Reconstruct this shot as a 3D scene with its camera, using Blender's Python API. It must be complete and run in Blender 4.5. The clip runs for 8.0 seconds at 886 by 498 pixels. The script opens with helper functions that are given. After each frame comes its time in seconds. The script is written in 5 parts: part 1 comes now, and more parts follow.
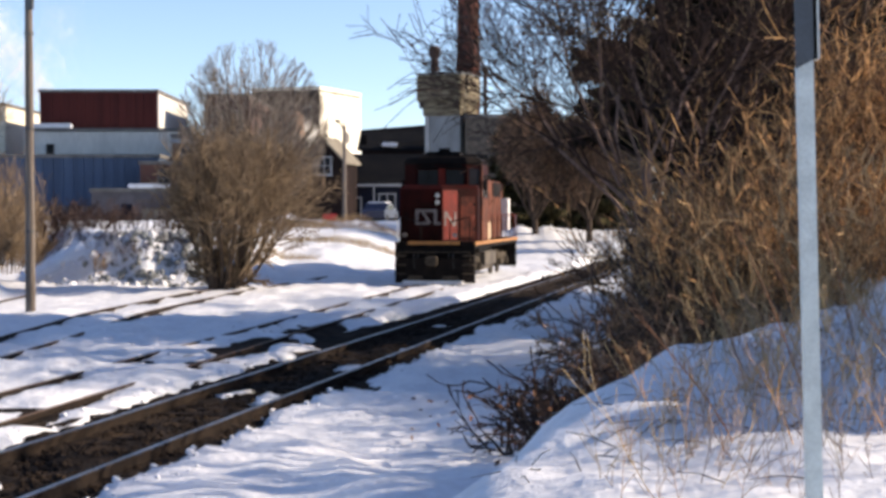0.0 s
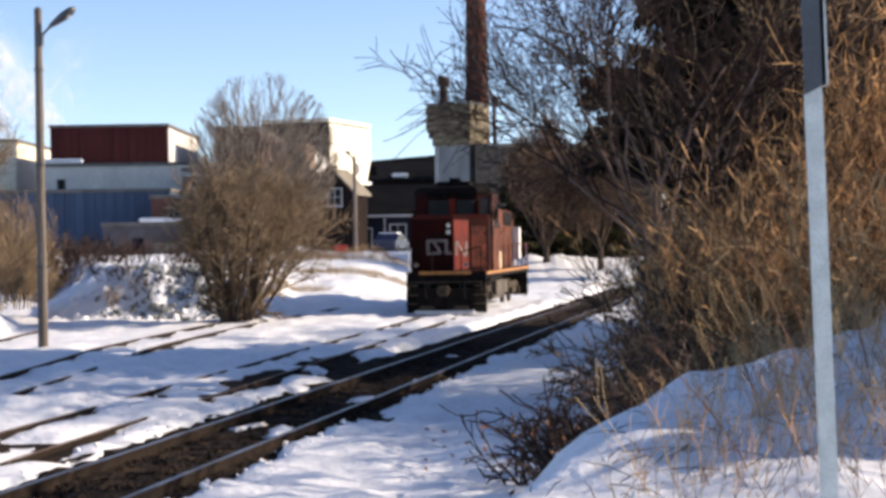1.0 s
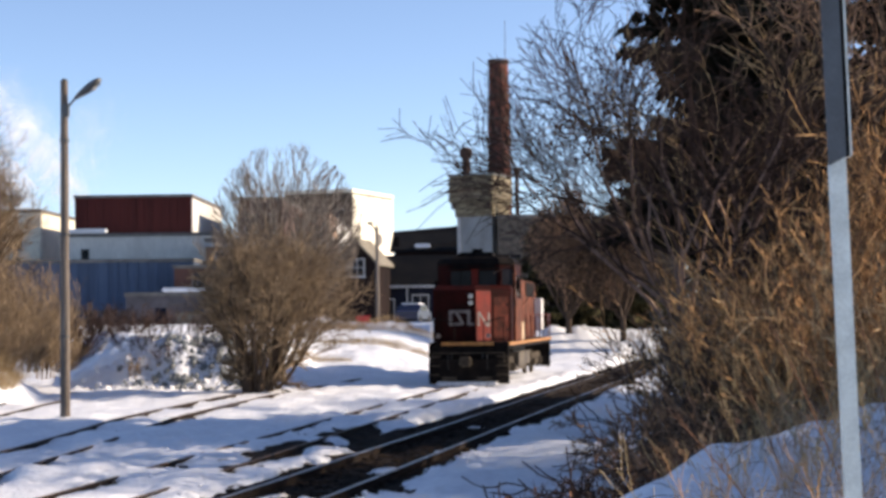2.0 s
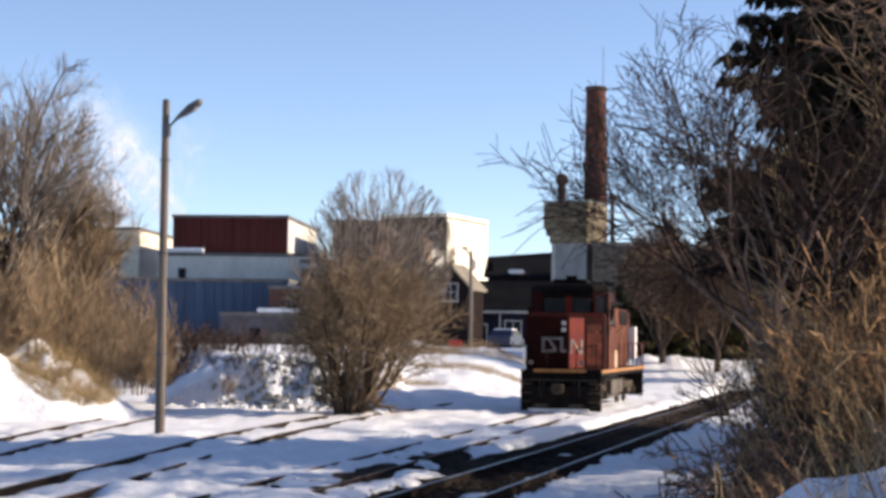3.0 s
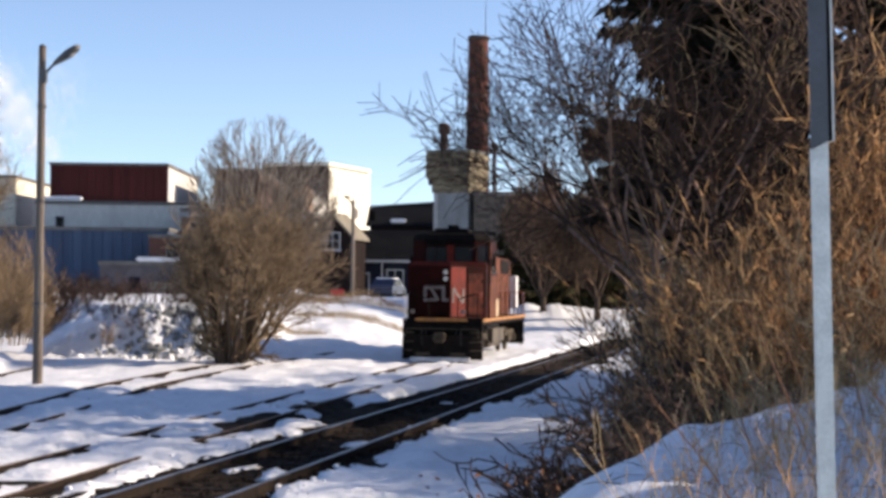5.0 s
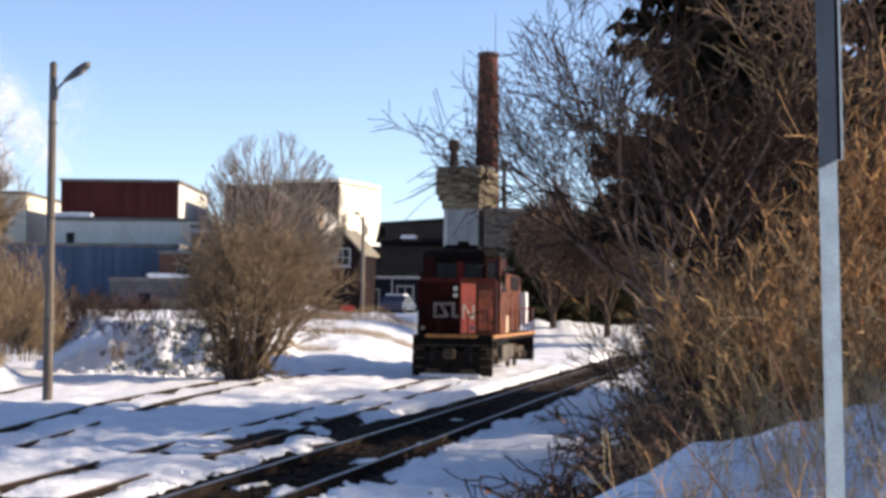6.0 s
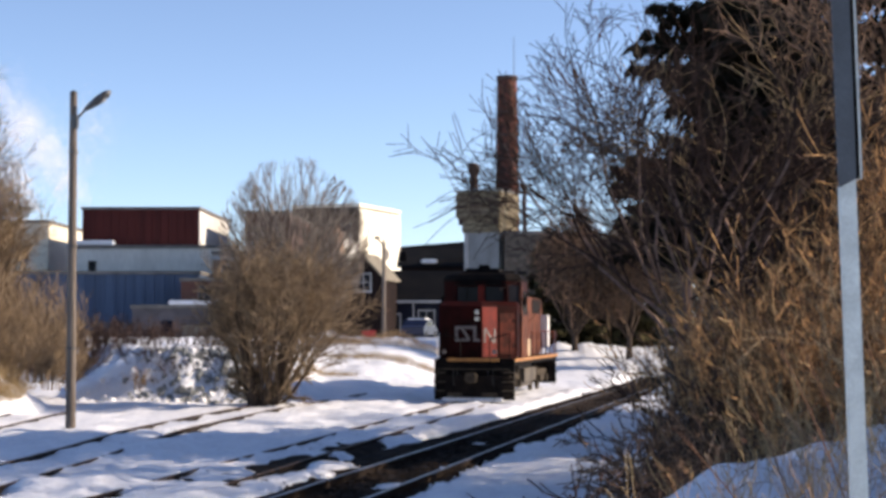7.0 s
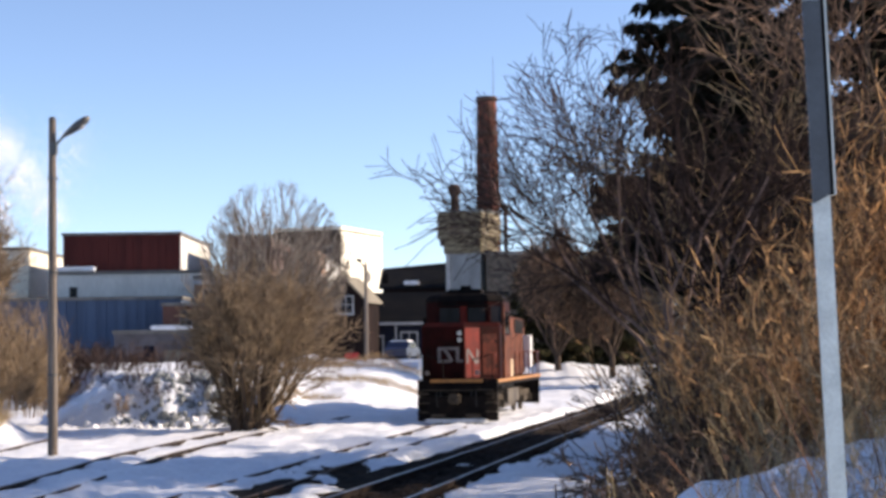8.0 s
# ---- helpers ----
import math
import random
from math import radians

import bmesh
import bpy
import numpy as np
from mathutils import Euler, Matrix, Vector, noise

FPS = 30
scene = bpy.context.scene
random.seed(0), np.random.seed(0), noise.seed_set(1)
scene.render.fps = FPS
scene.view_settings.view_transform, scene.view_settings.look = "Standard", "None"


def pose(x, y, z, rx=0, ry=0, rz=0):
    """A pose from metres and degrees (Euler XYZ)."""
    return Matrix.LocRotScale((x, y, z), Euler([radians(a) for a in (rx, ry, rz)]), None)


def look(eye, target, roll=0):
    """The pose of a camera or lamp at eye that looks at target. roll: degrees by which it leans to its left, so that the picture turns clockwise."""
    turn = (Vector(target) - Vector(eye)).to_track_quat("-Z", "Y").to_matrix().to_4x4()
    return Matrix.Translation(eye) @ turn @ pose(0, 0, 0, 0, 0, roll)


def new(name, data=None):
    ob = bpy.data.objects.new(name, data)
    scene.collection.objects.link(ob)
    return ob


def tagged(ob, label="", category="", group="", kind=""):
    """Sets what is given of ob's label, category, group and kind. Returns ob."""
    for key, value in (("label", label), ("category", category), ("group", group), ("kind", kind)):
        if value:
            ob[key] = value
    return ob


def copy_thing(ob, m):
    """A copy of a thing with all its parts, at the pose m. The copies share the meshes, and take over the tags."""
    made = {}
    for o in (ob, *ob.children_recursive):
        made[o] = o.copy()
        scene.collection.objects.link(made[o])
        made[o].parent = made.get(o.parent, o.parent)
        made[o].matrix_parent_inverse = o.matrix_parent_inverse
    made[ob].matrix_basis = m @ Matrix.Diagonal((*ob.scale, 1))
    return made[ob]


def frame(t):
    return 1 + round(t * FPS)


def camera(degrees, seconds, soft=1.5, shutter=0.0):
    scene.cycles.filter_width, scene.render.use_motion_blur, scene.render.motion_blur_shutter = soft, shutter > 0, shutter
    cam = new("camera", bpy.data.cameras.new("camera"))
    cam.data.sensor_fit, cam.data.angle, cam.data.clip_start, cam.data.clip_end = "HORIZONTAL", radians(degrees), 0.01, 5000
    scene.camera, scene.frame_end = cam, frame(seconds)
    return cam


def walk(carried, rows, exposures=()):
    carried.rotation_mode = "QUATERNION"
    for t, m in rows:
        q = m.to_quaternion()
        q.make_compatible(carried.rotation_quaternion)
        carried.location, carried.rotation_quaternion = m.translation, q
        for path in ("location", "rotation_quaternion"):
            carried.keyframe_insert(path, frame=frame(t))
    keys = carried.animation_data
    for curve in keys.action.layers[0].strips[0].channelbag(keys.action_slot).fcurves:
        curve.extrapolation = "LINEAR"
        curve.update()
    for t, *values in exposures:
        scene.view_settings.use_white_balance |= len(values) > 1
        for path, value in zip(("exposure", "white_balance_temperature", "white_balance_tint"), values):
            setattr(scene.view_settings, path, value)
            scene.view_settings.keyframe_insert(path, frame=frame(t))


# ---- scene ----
cam = camera(30.0, 8.0, soft=3.45)
PATH = [
    (0.0, pose(0.001, 0.000, 2.500, 88.903, 0.004, 0.004)),
    (0.5, pose(-0.001, 0.000, 2.502, 89.223, 0.407, 0.628)),
    (1.0, pose(0.001, 0.000, 2.504, 89.936, 0.799, 0.385)),
    (2.3, pose(-0.007, 0.000, 2.501, 92.655, 0.368, 1.979)),
    (2.5, pose(-0.019, 0.000, 2.502, 92.615, -0.069, 2.899)),
    (3.0, pose(-0.022, 0.000, 2.500, 93.271, -0.720, 4.345)),
    (3.5, pose(-0.017, 0.000, 2.501, 93.969, -0.688, 3.659)),
    (4.0, pose(-0.012, 0.000, 2.501, 93.355, -0.439, 2.362)),
    (4.5, pose(-0.016, 0.000, 2.501, 91.577, -0.415, 0.759)),
    (4.7, pose(-0.018, 0.000, 2.500, 91.385, -0.489, 0.422)),
    (5.8, pose(-0.022, 0.000, 2.503, 92.325, -0.791, 0.207)),
    (6.0, pose(-0.015, 0.000, 2.509, 92.113, -0.661, 0.611)),
    (6.5, pose(-0.009, 0.000, 2.508, 92.346, -0.318, 1.897)),
    (7.0, pose(-0.009, 0.000, 2.509, 92.936, -0.019, 1.361)),
    (7.5, pose(-0.001, 0.000, 2.511, 94.160, 0.341, 0.836)),
    (8.0, pose(0.008, -0.000, 2.508, 93.670, 0.803, 0.779)),
]
walk(cam, PATH, exposures=((0.0, 0.74, 7400, 15), (0.5, 0.7, 7400, 15), (1.0, 0.73, 7400, 15), (2.5, 0.68, 7400, 15), (3.5, 0.68, 7400, 15), (4.5, 0.63, 7400, 15), (6.0, 0.77, 7450, 15), (6.5, 0.73, 7350, 15), (7.0, 0.64, 7300, 16), (7.5, 0.78, 7250, 16), (8.0, 0.77, 7250, 16)))

# ---- world, sun, exposure ----
SUN_AZ, SUN_EL = 82.0, 25.0  # degrees clockwise from the view axis (+y), and height
world = bpy.data.worlds.new("winter_sky")
scene.world = world
world.use_nodes = True
wn = world.node_tree.nodes
wl = world.node_tree.links
sky = wn.new("ShaderNodeTexSky")
sky.sky_type = "NISHITA"
sky.sun_disc = False
sky.sun_elevation = radians(SUN_EL)
sky.sun_rotation = radians(SUN_AZ)
sky.air_density, sky.dust_density, sky.ozone_density = 0.6, 0.25, 3.0
wl.new(sky.outputs[0], wn["Background"].inputs[0])
wn["Background"].inputs[1].default_value = 0.15
sun_data = bpy.data.lights.new("sun", "SUN")
sun_data.energy, sun_data.angle, sun_data.color = 5.0, radians(0.55), (1.0, 0.9, 0.76)
sun = new("sun", sun_data)
sx = math.sin(radians(SUN_AZ)) * math.cos(radians(SUN_EL))
sy = math.cos(radians(SUN_AZ)) * math.cos(radians(SUN_EL))
sun.matrix_world = look((sx * 60, sy * 60, math.sin(radians(SUN_EL)) * 60), (0, 0, 0))


# ---- materials ----
def material(name, base, second=None, rough=0.8, scale=3.0, bump=0.2, fine=40.0, metal=0.0, spread=(0.35, 0.65),
             stretch=(1, 1, 1), spec=0.4, alpha=1.0, bump_size=0.02, rand=0.0, island=0.0):
    """A surface with colour that wanders at two scales and a fine relief."""
    m = bpy.data.materials.new(name)
    m.use_nodes = True
    n, l = m.node_tree.nodes, m.node_tree.links
    p = n["Principled BSDF"]
    p.inputs["Roughness"].default_value = rough
    p.inputs["Metallic"].default_value = metal
    p.inputs["Specular IOR Level"].default_value = spec
    p.inputs["Alpha"].default_value = alpha
    second = second or tuple(c * 0.7 for c in base)
    co = n.new("ShaderNodeTexCoord")
    mp = n.new("ShaderNodeMapping")
    mp.inputs["Scale"].default_value = stretch
    l.new(co.outputs["Object"], mp.inputs[0])
    a = n.new("ShaderNodeTexNoise")
    a.inputs["Scale"].default_value = scale
    a.inputs["Detail"].default_value = 6
    b = n.new("ShaderNodeTexNoise")
    b.inputs["Scale"].default_value = fine
    b.inputs["Detail"].default_value = 3
    l.new(mp.outputs[0], a.inputs[0])
    l.new(mp.outputs[0], b.inputs[0])
    r = n.new("ShaderNodeMapRange")
    r.inputs["From Min"].default_value, r.inputs["From Max"].default_value = spread
    l.new(a.outputs["Fac"], r.inputs["Value"])
    mix = n.new("ShaderNodeMix")
    mix.data_type = "RGBA"
    mix.inputs["A"].default_value = (*base, 1)
    mix.inputs["B"].default_value = (*second, 1)
    l.new(r.outputs[0], mix.inputs["Factor"])
    fleck = n.new("ShaderNodeMapRange")
    fleck.inputs["To Min"].default_value, fleck.inputs["To Max"].default_value = 0.78, 1.22
    l.new(b.outputs["Fac"], fleck.inputs["Value"])
    grain = n.new("ShaderNodeVectorMath")
    grain.operation = "SCALE"
    l.new(mix.outputs["Result"], grain.inputs[0])
    l.new(fleck.outputs[0], grain.inputs["Scale"])
    out = grain
    if rand:
        info = n.new("ShaderNodeObjectInfo")
        vary = n.new("ShaderNodeMapRange")
        vary.inputs["To Min"].default_value, vary.inputs["To Max"].default_value = 1 - rand, 1 + rand
        l.new(info.outputs["Random"], vary.inputs["Value"])
        out = n.new("ShaderNodeVectorMath")
        out.operation = "SCALE"
        l.new(grain.outputs[0], out.inputs[0])
        l.new(vary.outputs[0], out.inputs["Scale"])
    if island:  # each stick has its own tone
        geo = n.new("ShaderNodeNewGeometry")
        tone = n.new("ShaderNodeMapRange")
        tone.inputs["To Min"].default_value, tone.inputs["To Max"].default_value = 1 - island, 1 + island
        l.new(geo.outputs["Random Per Island"], tone.inputs["Value"])
        last = out
        out = n.new("ShaderNodeVectorMath")
        out.operation = "SCALE"
        l.new(last.outputs[0], out.inputs[0])
        l.new(tone.outputs[0], out.inputs["Scale"])
    l.new(out.outputs[0], p.inputs["Base Color"])
    bp = n.new("ShaderNodeBump")
    bp.inputs["Strength"].default_value = bump
    bp.inputs["Distance"].default_value = bump_size
    l.new(b.outputs["Fac"], bp.inputs["Height"])
    l.new(bp.outputs[0], p.inputs["Normal"])
    return m


def brick_material(name, c1, c2, mortar, size=0.5):
    m = material(name, c1, c2, rough=0.9, scale=0.4, bump=0.3, fine=8)
    n, l = m.node_tree.nodes, m.node_tree.links
    p = n["Principled BSDF"]
    old = p.inputs["Base Color"].links[0].from_socket
    co = n.new("ShaderNodeTexCoord")
    sep = n.new("ShaderNodeSeparateXYZ")
    com = n.new("ShaderNodeCombineXYZ")
    add = n.new("ShaderNodeMath")
    l.new(co.outputs["Object"], sep.inputs[0])
    l.new(sep.outputs[0], add.inputs[0])
    l.new(sep.outputs[1], add.inputs[1])
    l.new(add.outputs[0], com.inputs[0])
    l.new(sep.outputs[2], com.inputs[1])
    br = n.new("ShaderNodeTexBrick")
    br.inputs["Scale"].default_value = 1.0
    br.inputs["Brick Width"].default_value = size * 0.44
    br.inputs["Row Height"].default_value = size * 0.15
    br.inputs["Mortar Size"].default_value = size * 0.02
    br.inputs["Mortar"].default_value = (*mortar, 1)
    l.new(com.outputs[0], br.inputs["Vector"])
    l.new(old, br.inputs["Color1"])
    l.new(old, br.inputs["Color2"])
    l.new(br.outputs["Color"], p.inputs["Base Color"])
    return m


M = {
    "snow": material("snow", (0.74, 0.76, 0.8), (0.64, 0.67, 0.73), rough=0.6, scale=0.7, bump=0.55, fine=7, bump_size=0.06, spec=0.3),
    "loco_salt": material("loco_salt", (0.12, 0.1, 0.08), (0.04, 0.034, 0.03), rough=0.9, scale=2.0, bump=0.2),
    "heaped_snow": material("heaped_snow", (0.72, 0.74, 0.78), (0.55, 0.55, 0.56), rough=0.7, scale=1.6, bump=0.8, fine=5, bump_size=0.15, spread=(0.5, 0.8)),
    "ballast": material("ballast", (0.036, 0.025, 0.018), (0.011, 0.009, 0.009), rough=0.95, scale=2.5, bump=1.0, fine=22, bump_size=0.06, spec=0.08),
    "tie": material("tie", (0.034, 0.025, 0.02), (0.014, 0.011, 0.01), rough=0.9, scale=6, bump=0.7, fine=60, stretch=(0.3, 3, 3), rand=0.3, spec=0.08),
    "rail_side": material("rail_side", (0.028, 0.02, 0.016), (0.015, 0.012, 0.011), rough=0.75, scale=6, bump=0.4, fine=80, metal=0.2, spec=0.08),
    "rail_head": material("rail_head", (0.3, 0.31, 0.33), (0.16, 0.14, 0.13), rough=0.4, scale=4, bump=0.1, fine=60, metal=1.0, stretch=(1, 0.1, 1)),
    "old_head": material("old_head", (0.16, 0.1, 0.07), (0.09, 0.06, 0.045), rough=0.7, scale=4, bump=0.3, fine=60, metal=0.4),
    # Dark red for the shaded front; the next two reds carry the facets' light.
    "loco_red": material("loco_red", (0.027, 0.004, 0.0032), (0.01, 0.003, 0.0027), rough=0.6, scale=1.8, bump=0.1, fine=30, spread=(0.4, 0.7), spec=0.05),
    "loco_red_sunlit": material("loco_red_sunlit", (0.16, 0.015, 0.008), (0.06, 0.01, 0.007), rough=0.5, scale=2.2, bump=0.1, fine=30, spread=(0.45, 0.75), spec=0.15),
    "loco_brown_red": material("loco_brown_red", (0.13, 0.03, 0.019), (0.045, 0.015, 0.011), rough=0.7, scale=2.5, bump=0.2, fine=30, spread=(0.4, 0.65), spec=0.08),
    "loco_black": material("loco_black", (0.006, 0.0055, 0.0055), (0.014, 0.011, 0.01), rough=0.7, scale=3, bump=0.3, fine=30, spec=0.04),
    "truck_grey": material("truck_grey", (0.03, 0.026, 0.022), (0.1, 0.08, 0.06), rough=0.85, scale=3, bump=0.4, fine=30, spec=0.08),
    "loco_white": material("loco_white", (0.8, 0.8, 0.78), (0.65, 0.62, 0.58), rough=0.5, scale=4, bump=0.1),
    "loco_logo": material("loco_logo", (0.19, 0.165, 0.155), (0.1, 0.08, 0.075), rough=0.5, scale=5, bump=0.05),
    "loco_orange": material("loco_orange", (0.46, 0.2, 0.05), (0.22, 0.1, 0.035), rough=0.6, scale=4, bump=0.1),
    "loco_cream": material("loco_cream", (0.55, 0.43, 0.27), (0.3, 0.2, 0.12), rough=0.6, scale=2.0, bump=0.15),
    # Sunlight on the cab side and hood is put into this colour.
    "loco_side_sunlit": material("loco_side_sunlit", (0.135, 0.047, 0.027), (0.045, 0.018, 0.013), rough=0.7, scale=1.8, bump=0.15, spread=(0.4, 0.62), spec=0.08),
    "dark_glass": material("dark_glass", (0.012, 0.014, 0.018), (0.02, 0.02, 0.025), rough=0.12, scale=2, bump=0.0, spec=0.06),
    "lens": material("lens", (0.45, 0.43, 0.4), (0.35, 0.34, 0.32), rough=0.15, scale=9, bump=0.0, spec=0.8),
    "pole_wood": material("pole_wood", (0.19, 0.16, 0.135), (0.1, 0.08, 0.066), rough=0.9, scale=3, bump=0.6, fine=30, stretch=(4, 4, 0.2)),
    "lamp_metal": material("lamp_metal", (0.11, 0.115, 0.115), (0.07, 0.07, 0.07), rough=0.5, scale=5, bump=0.2, metal=0.4),
    "galvanised": material("galvanised", (0.54, 0.6, 0.585), (0.44, 0.49, 0.48), rough=0.5, scale=14, bump=0.15, fine=90, metal=0.25),
    "sleeve_grey": material("sleeve_grey", (0.06, 0.075, 0.09), (0.045, 0.055, 0.065), rough=0.5, scale=8, bump=0.1, fine=80),
    "red_siding": material("red_siding", (0.08, 0.021, 0.019), (0.055, 0.016, 0.015), rough=0.7, scale=0.4, bump=0.2, fine=4, stretch=(3, 3, 0.2), spec=0.08),
    "white_wall": material("white_wall", (0.62, 0.61, 0.57), (0.5, 0.49, 0.46), rough=0.85, scale=0.3, bump=0.2, fine=3, stretch=(1, 1, 0.3)),
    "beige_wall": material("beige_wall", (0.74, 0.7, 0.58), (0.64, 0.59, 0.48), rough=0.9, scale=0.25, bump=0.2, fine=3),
    "blue_siding": material("blue_siding", (0.075, 0.11, 0.17), (0.055, 0.08, 0.125), rough=0.6, scale=0.3, bump=0.2, fine=4, stretch=(3, 3, 0.15), spec=0.08),
    "grey_siding": material("grey_siding", (0.13, 0.12, 0.13), (0.08, 0.075, 0.08), rough=0.8, scale=0.5, bump=0.2, fine=5, spec=0.08),
    "brick": brick_material("brick", (0.11, 0.042, 0.032), (0.07, 0.03, 0.025), (0.09, 0.06, 0.05)),
    "pale_brick": brick_material("pale_brick", (0.3, 0.155, 0.085), (0.2, 0.1, 0.06), (0.3, 0.25, 0.2)),
    # Beige wall darkened to brown, for the tall block's shaded front.
    "beige_wall_shaded": material("beige_wall_shaded", (0.085, 0.066, 0.052), (0.06, 0.048, 0.04), rough=0.9, scale=0.25, bump=0.2, fine=3, spec=0.08),
    "trim": material("trim", (0.36, 0.36, 0.36), (0.28, 0.28, 0.28), rough=0.7, scale=2, bump=0.1),
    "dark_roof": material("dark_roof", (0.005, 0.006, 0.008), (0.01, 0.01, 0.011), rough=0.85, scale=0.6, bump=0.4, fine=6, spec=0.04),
    "roof_edge": material("roof_edge", (0.16, 0.15, 0.14), (0.1, 0.095, 0.09), rough=0.8, scale=1, bump=0.2),
    "tan_roof": material("tan_roof", (0.2, 0.18, 0.14), (0.14, 0.12, 0.095), rough=0.9, scale=1, bump=0.4, fine=6),
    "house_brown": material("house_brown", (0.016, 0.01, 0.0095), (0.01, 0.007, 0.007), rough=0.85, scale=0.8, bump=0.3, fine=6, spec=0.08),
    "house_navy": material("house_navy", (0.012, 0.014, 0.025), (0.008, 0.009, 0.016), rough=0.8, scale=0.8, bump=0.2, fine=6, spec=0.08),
    "concrete": material("concrete", (0.23, 0.25, 0.26), (0.16, 0.17, 0.175), rough=0.9, scale=0.5, bump=0.3, fine=5, stretch=(1, 1, 0.4)),
    "tank_wall": material("tank_wall", (0.22, 0.185, 0.12), (0.1, 0.08, 0.055), rough=0.9, scale=0.9, bump=0.4, fine=6, stretch=(1, 1, 2)),
    "rust": material("rust", (0.15, 0.058, 0.042), (0.035, 0.024, 0.022), rough=0.9, scale=1.6, bump=0.4, fine=5, stretch=(1, 1, 0.8), spec=0.08, spread=(0.4, 0.6)),
    "soot": material("soot", (0.05, 0.04, 0.04), (0.09, 0.06, 0.05), rough=0.9, scale=1.5, bump=0.3, fine=8, spec=0.08),
    # Tan, orange and brown twigs: dark second tones stand for shaded gaps.
    "twig_tan": material("twig_tan", (0.42, 0.28, 0.145), (0.09, 0.055, 0.033), rough=0.9, scale=4.5, bump=0.0, fine=30, rand=0.2, island=0.6, spread=(0.46, 0.64)),
    "twig_straw": material("twig_straw", (0.28, 0.2, 0.122), (0.145, 0.102, 0.066), rough=0.9, scale=1.4, bump=0.0, fine=30, rand=0.15, island=0.55),
    "twig_orange": material("twig_orange", (0.5, 0.27, 0.11), (0.075, 0.04, 0.024), rough=0.9, scale=4.5, bump=0.0, fine=30, rand=0.25, island=0.7, spread=(0.43, 0.6)),
    "twig_grey": material("twig_grey", (0.2, 0.168, 0.145), (0.115, 0.095, 0.08), rough=0.9, scale=1.0, bump=0.0, fine=30, rand=0.2, island=0.45),
    "twig_dark": material("twig_dark", (0.065, 0.042, 0.034), (0.03, 0.02, 0.018), rough=0.9, scale=2.0, bump=0.0, fine=30, rand=0.3, spec=0.08, island=0.6),
    "twig_brown": material("twig_brown", (0.27, 0.16, 0.095), (0.06, 0.037, 0.027), rough=0.9, scale=4.5, bump=0.0, fine=30, rand=0.3, island=0.6, spread=(0.4, 0.58)),
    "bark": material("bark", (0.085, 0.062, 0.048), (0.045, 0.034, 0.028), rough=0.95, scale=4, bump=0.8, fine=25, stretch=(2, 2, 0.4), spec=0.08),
    # Paler copy of bark; puts sunlight into the bank trees' limbs.
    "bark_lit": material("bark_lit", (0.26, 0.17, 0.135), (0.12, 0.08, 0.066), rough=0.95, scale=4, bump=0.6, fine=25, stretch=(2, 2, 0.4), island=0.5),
    "needles": material("needles", (0.02, 0.018, 0.012), (0.012, 0.012, 0.008), rough=0.9, scale=1.5, bump=0.0, fine=20, rand=0.2, spec=0.08),
    "hedge_green": material("hedge_green", (0.07, 0.062, 0.028), (0.04, 0.034, 0.017), rough=0.9, scale=1.0, bump=0.0, fine=20, spec=0.08, island=0.4),
    "dry_grass": material("dry_grass", (0.38, 0.28, 0.15), (0.24, 0.17, 0.09), rough=0.9, scale=1.5, bump=0.0, fine=20),
    "weed_pale": material("weed_pale", (0.36, 0.27, 0.22), (0.2, 0.14, 0.11), rough=0.9, scale=3.0, bump=0.0, fine=30, island=0.5),
    "dead_leaf": material("dead_leaf", (0.2, 0.09, 0.045), (0.1, 0.05, 0.03), rough=0.9, scale=2.0, bump=0.0, fine=20),
    "rubber": material("rubber", (0.02, 0.02, 0.02), (0.03, 0.03, 0.03), rough=0.9, scale=4, bump=0.1),
    "car_blue": material("car_blue", (0.012, 0.018, 0.05), (0.01, 0.014, 0.035), rough=0.3, scale=2, bump=0.0),
    "sign_red": material("sign_red", (0.5, 0.04, 0.03), (0.4, 0.03, 0.03), rough=0.5, scale=4, bump=0.0),
}


# ---- building helpers ----
def thing(name, m, label, category, group="", kind=""):
    ob = new(name)
    ob.matrix_world = m
    return tagged(ob, label, category, group, kind)


def to_mesh(name, bm, mat, smooth=False):
    me = bpy.data.meshes.new(name)
    bm.normal_update()
    bm.to_mesh(me)
    bm.free()
    for mm in (mat if isinstance(mat, (list, tuple)) else [mat]):
        me.materials.append(mm)
    if smooth:
        for p in me.polygons:
            p.use_smooth = True
    return me


def part(name, bm, mat, parent, label="", smooth=False):
    ob = new(name, to_mesh(name, bm, mat, smooth))
    ob.parent = parent
    return tagged(ob, label)


def solo(name, bm, mat, label, category, m=None, kind="", group="", smooth=False):
    ob = new(name, to_mesh(name, bm, mat, smooth))
    if m is not None:
        ob.matrix_world = m
    return tagged(ob, label, category, group, kind)


def box(x0, x1, y0, y1, z0, z1, bevel=0.0, bm=None):
    bm = bm or bmesh.new()
    own = bmesh.new()
    bmesh.ops.create_cube(own, size=1, matrix=Matrix.LocRotScale(((x0 + x1) / 2, (y0 + y1) / 2, (z0 + z1) / 2), None, (x1 - x0, y1 - y0, z1 - z0)))
    if bevel:
        bmesh.ops.bevel(own, geom=own.edges[:], offset=bevel, segments=2, affect="EDGES", clamp_overlap=True)
    return merge(bm, own)


def merge(bm, own):
    me = bpy.data.meshes.new("tmp")
    own.to_mesh(me)
    own.free()
    bm.from_mesh(me)
    bpy.data.meshes.remove(me)
    return bm


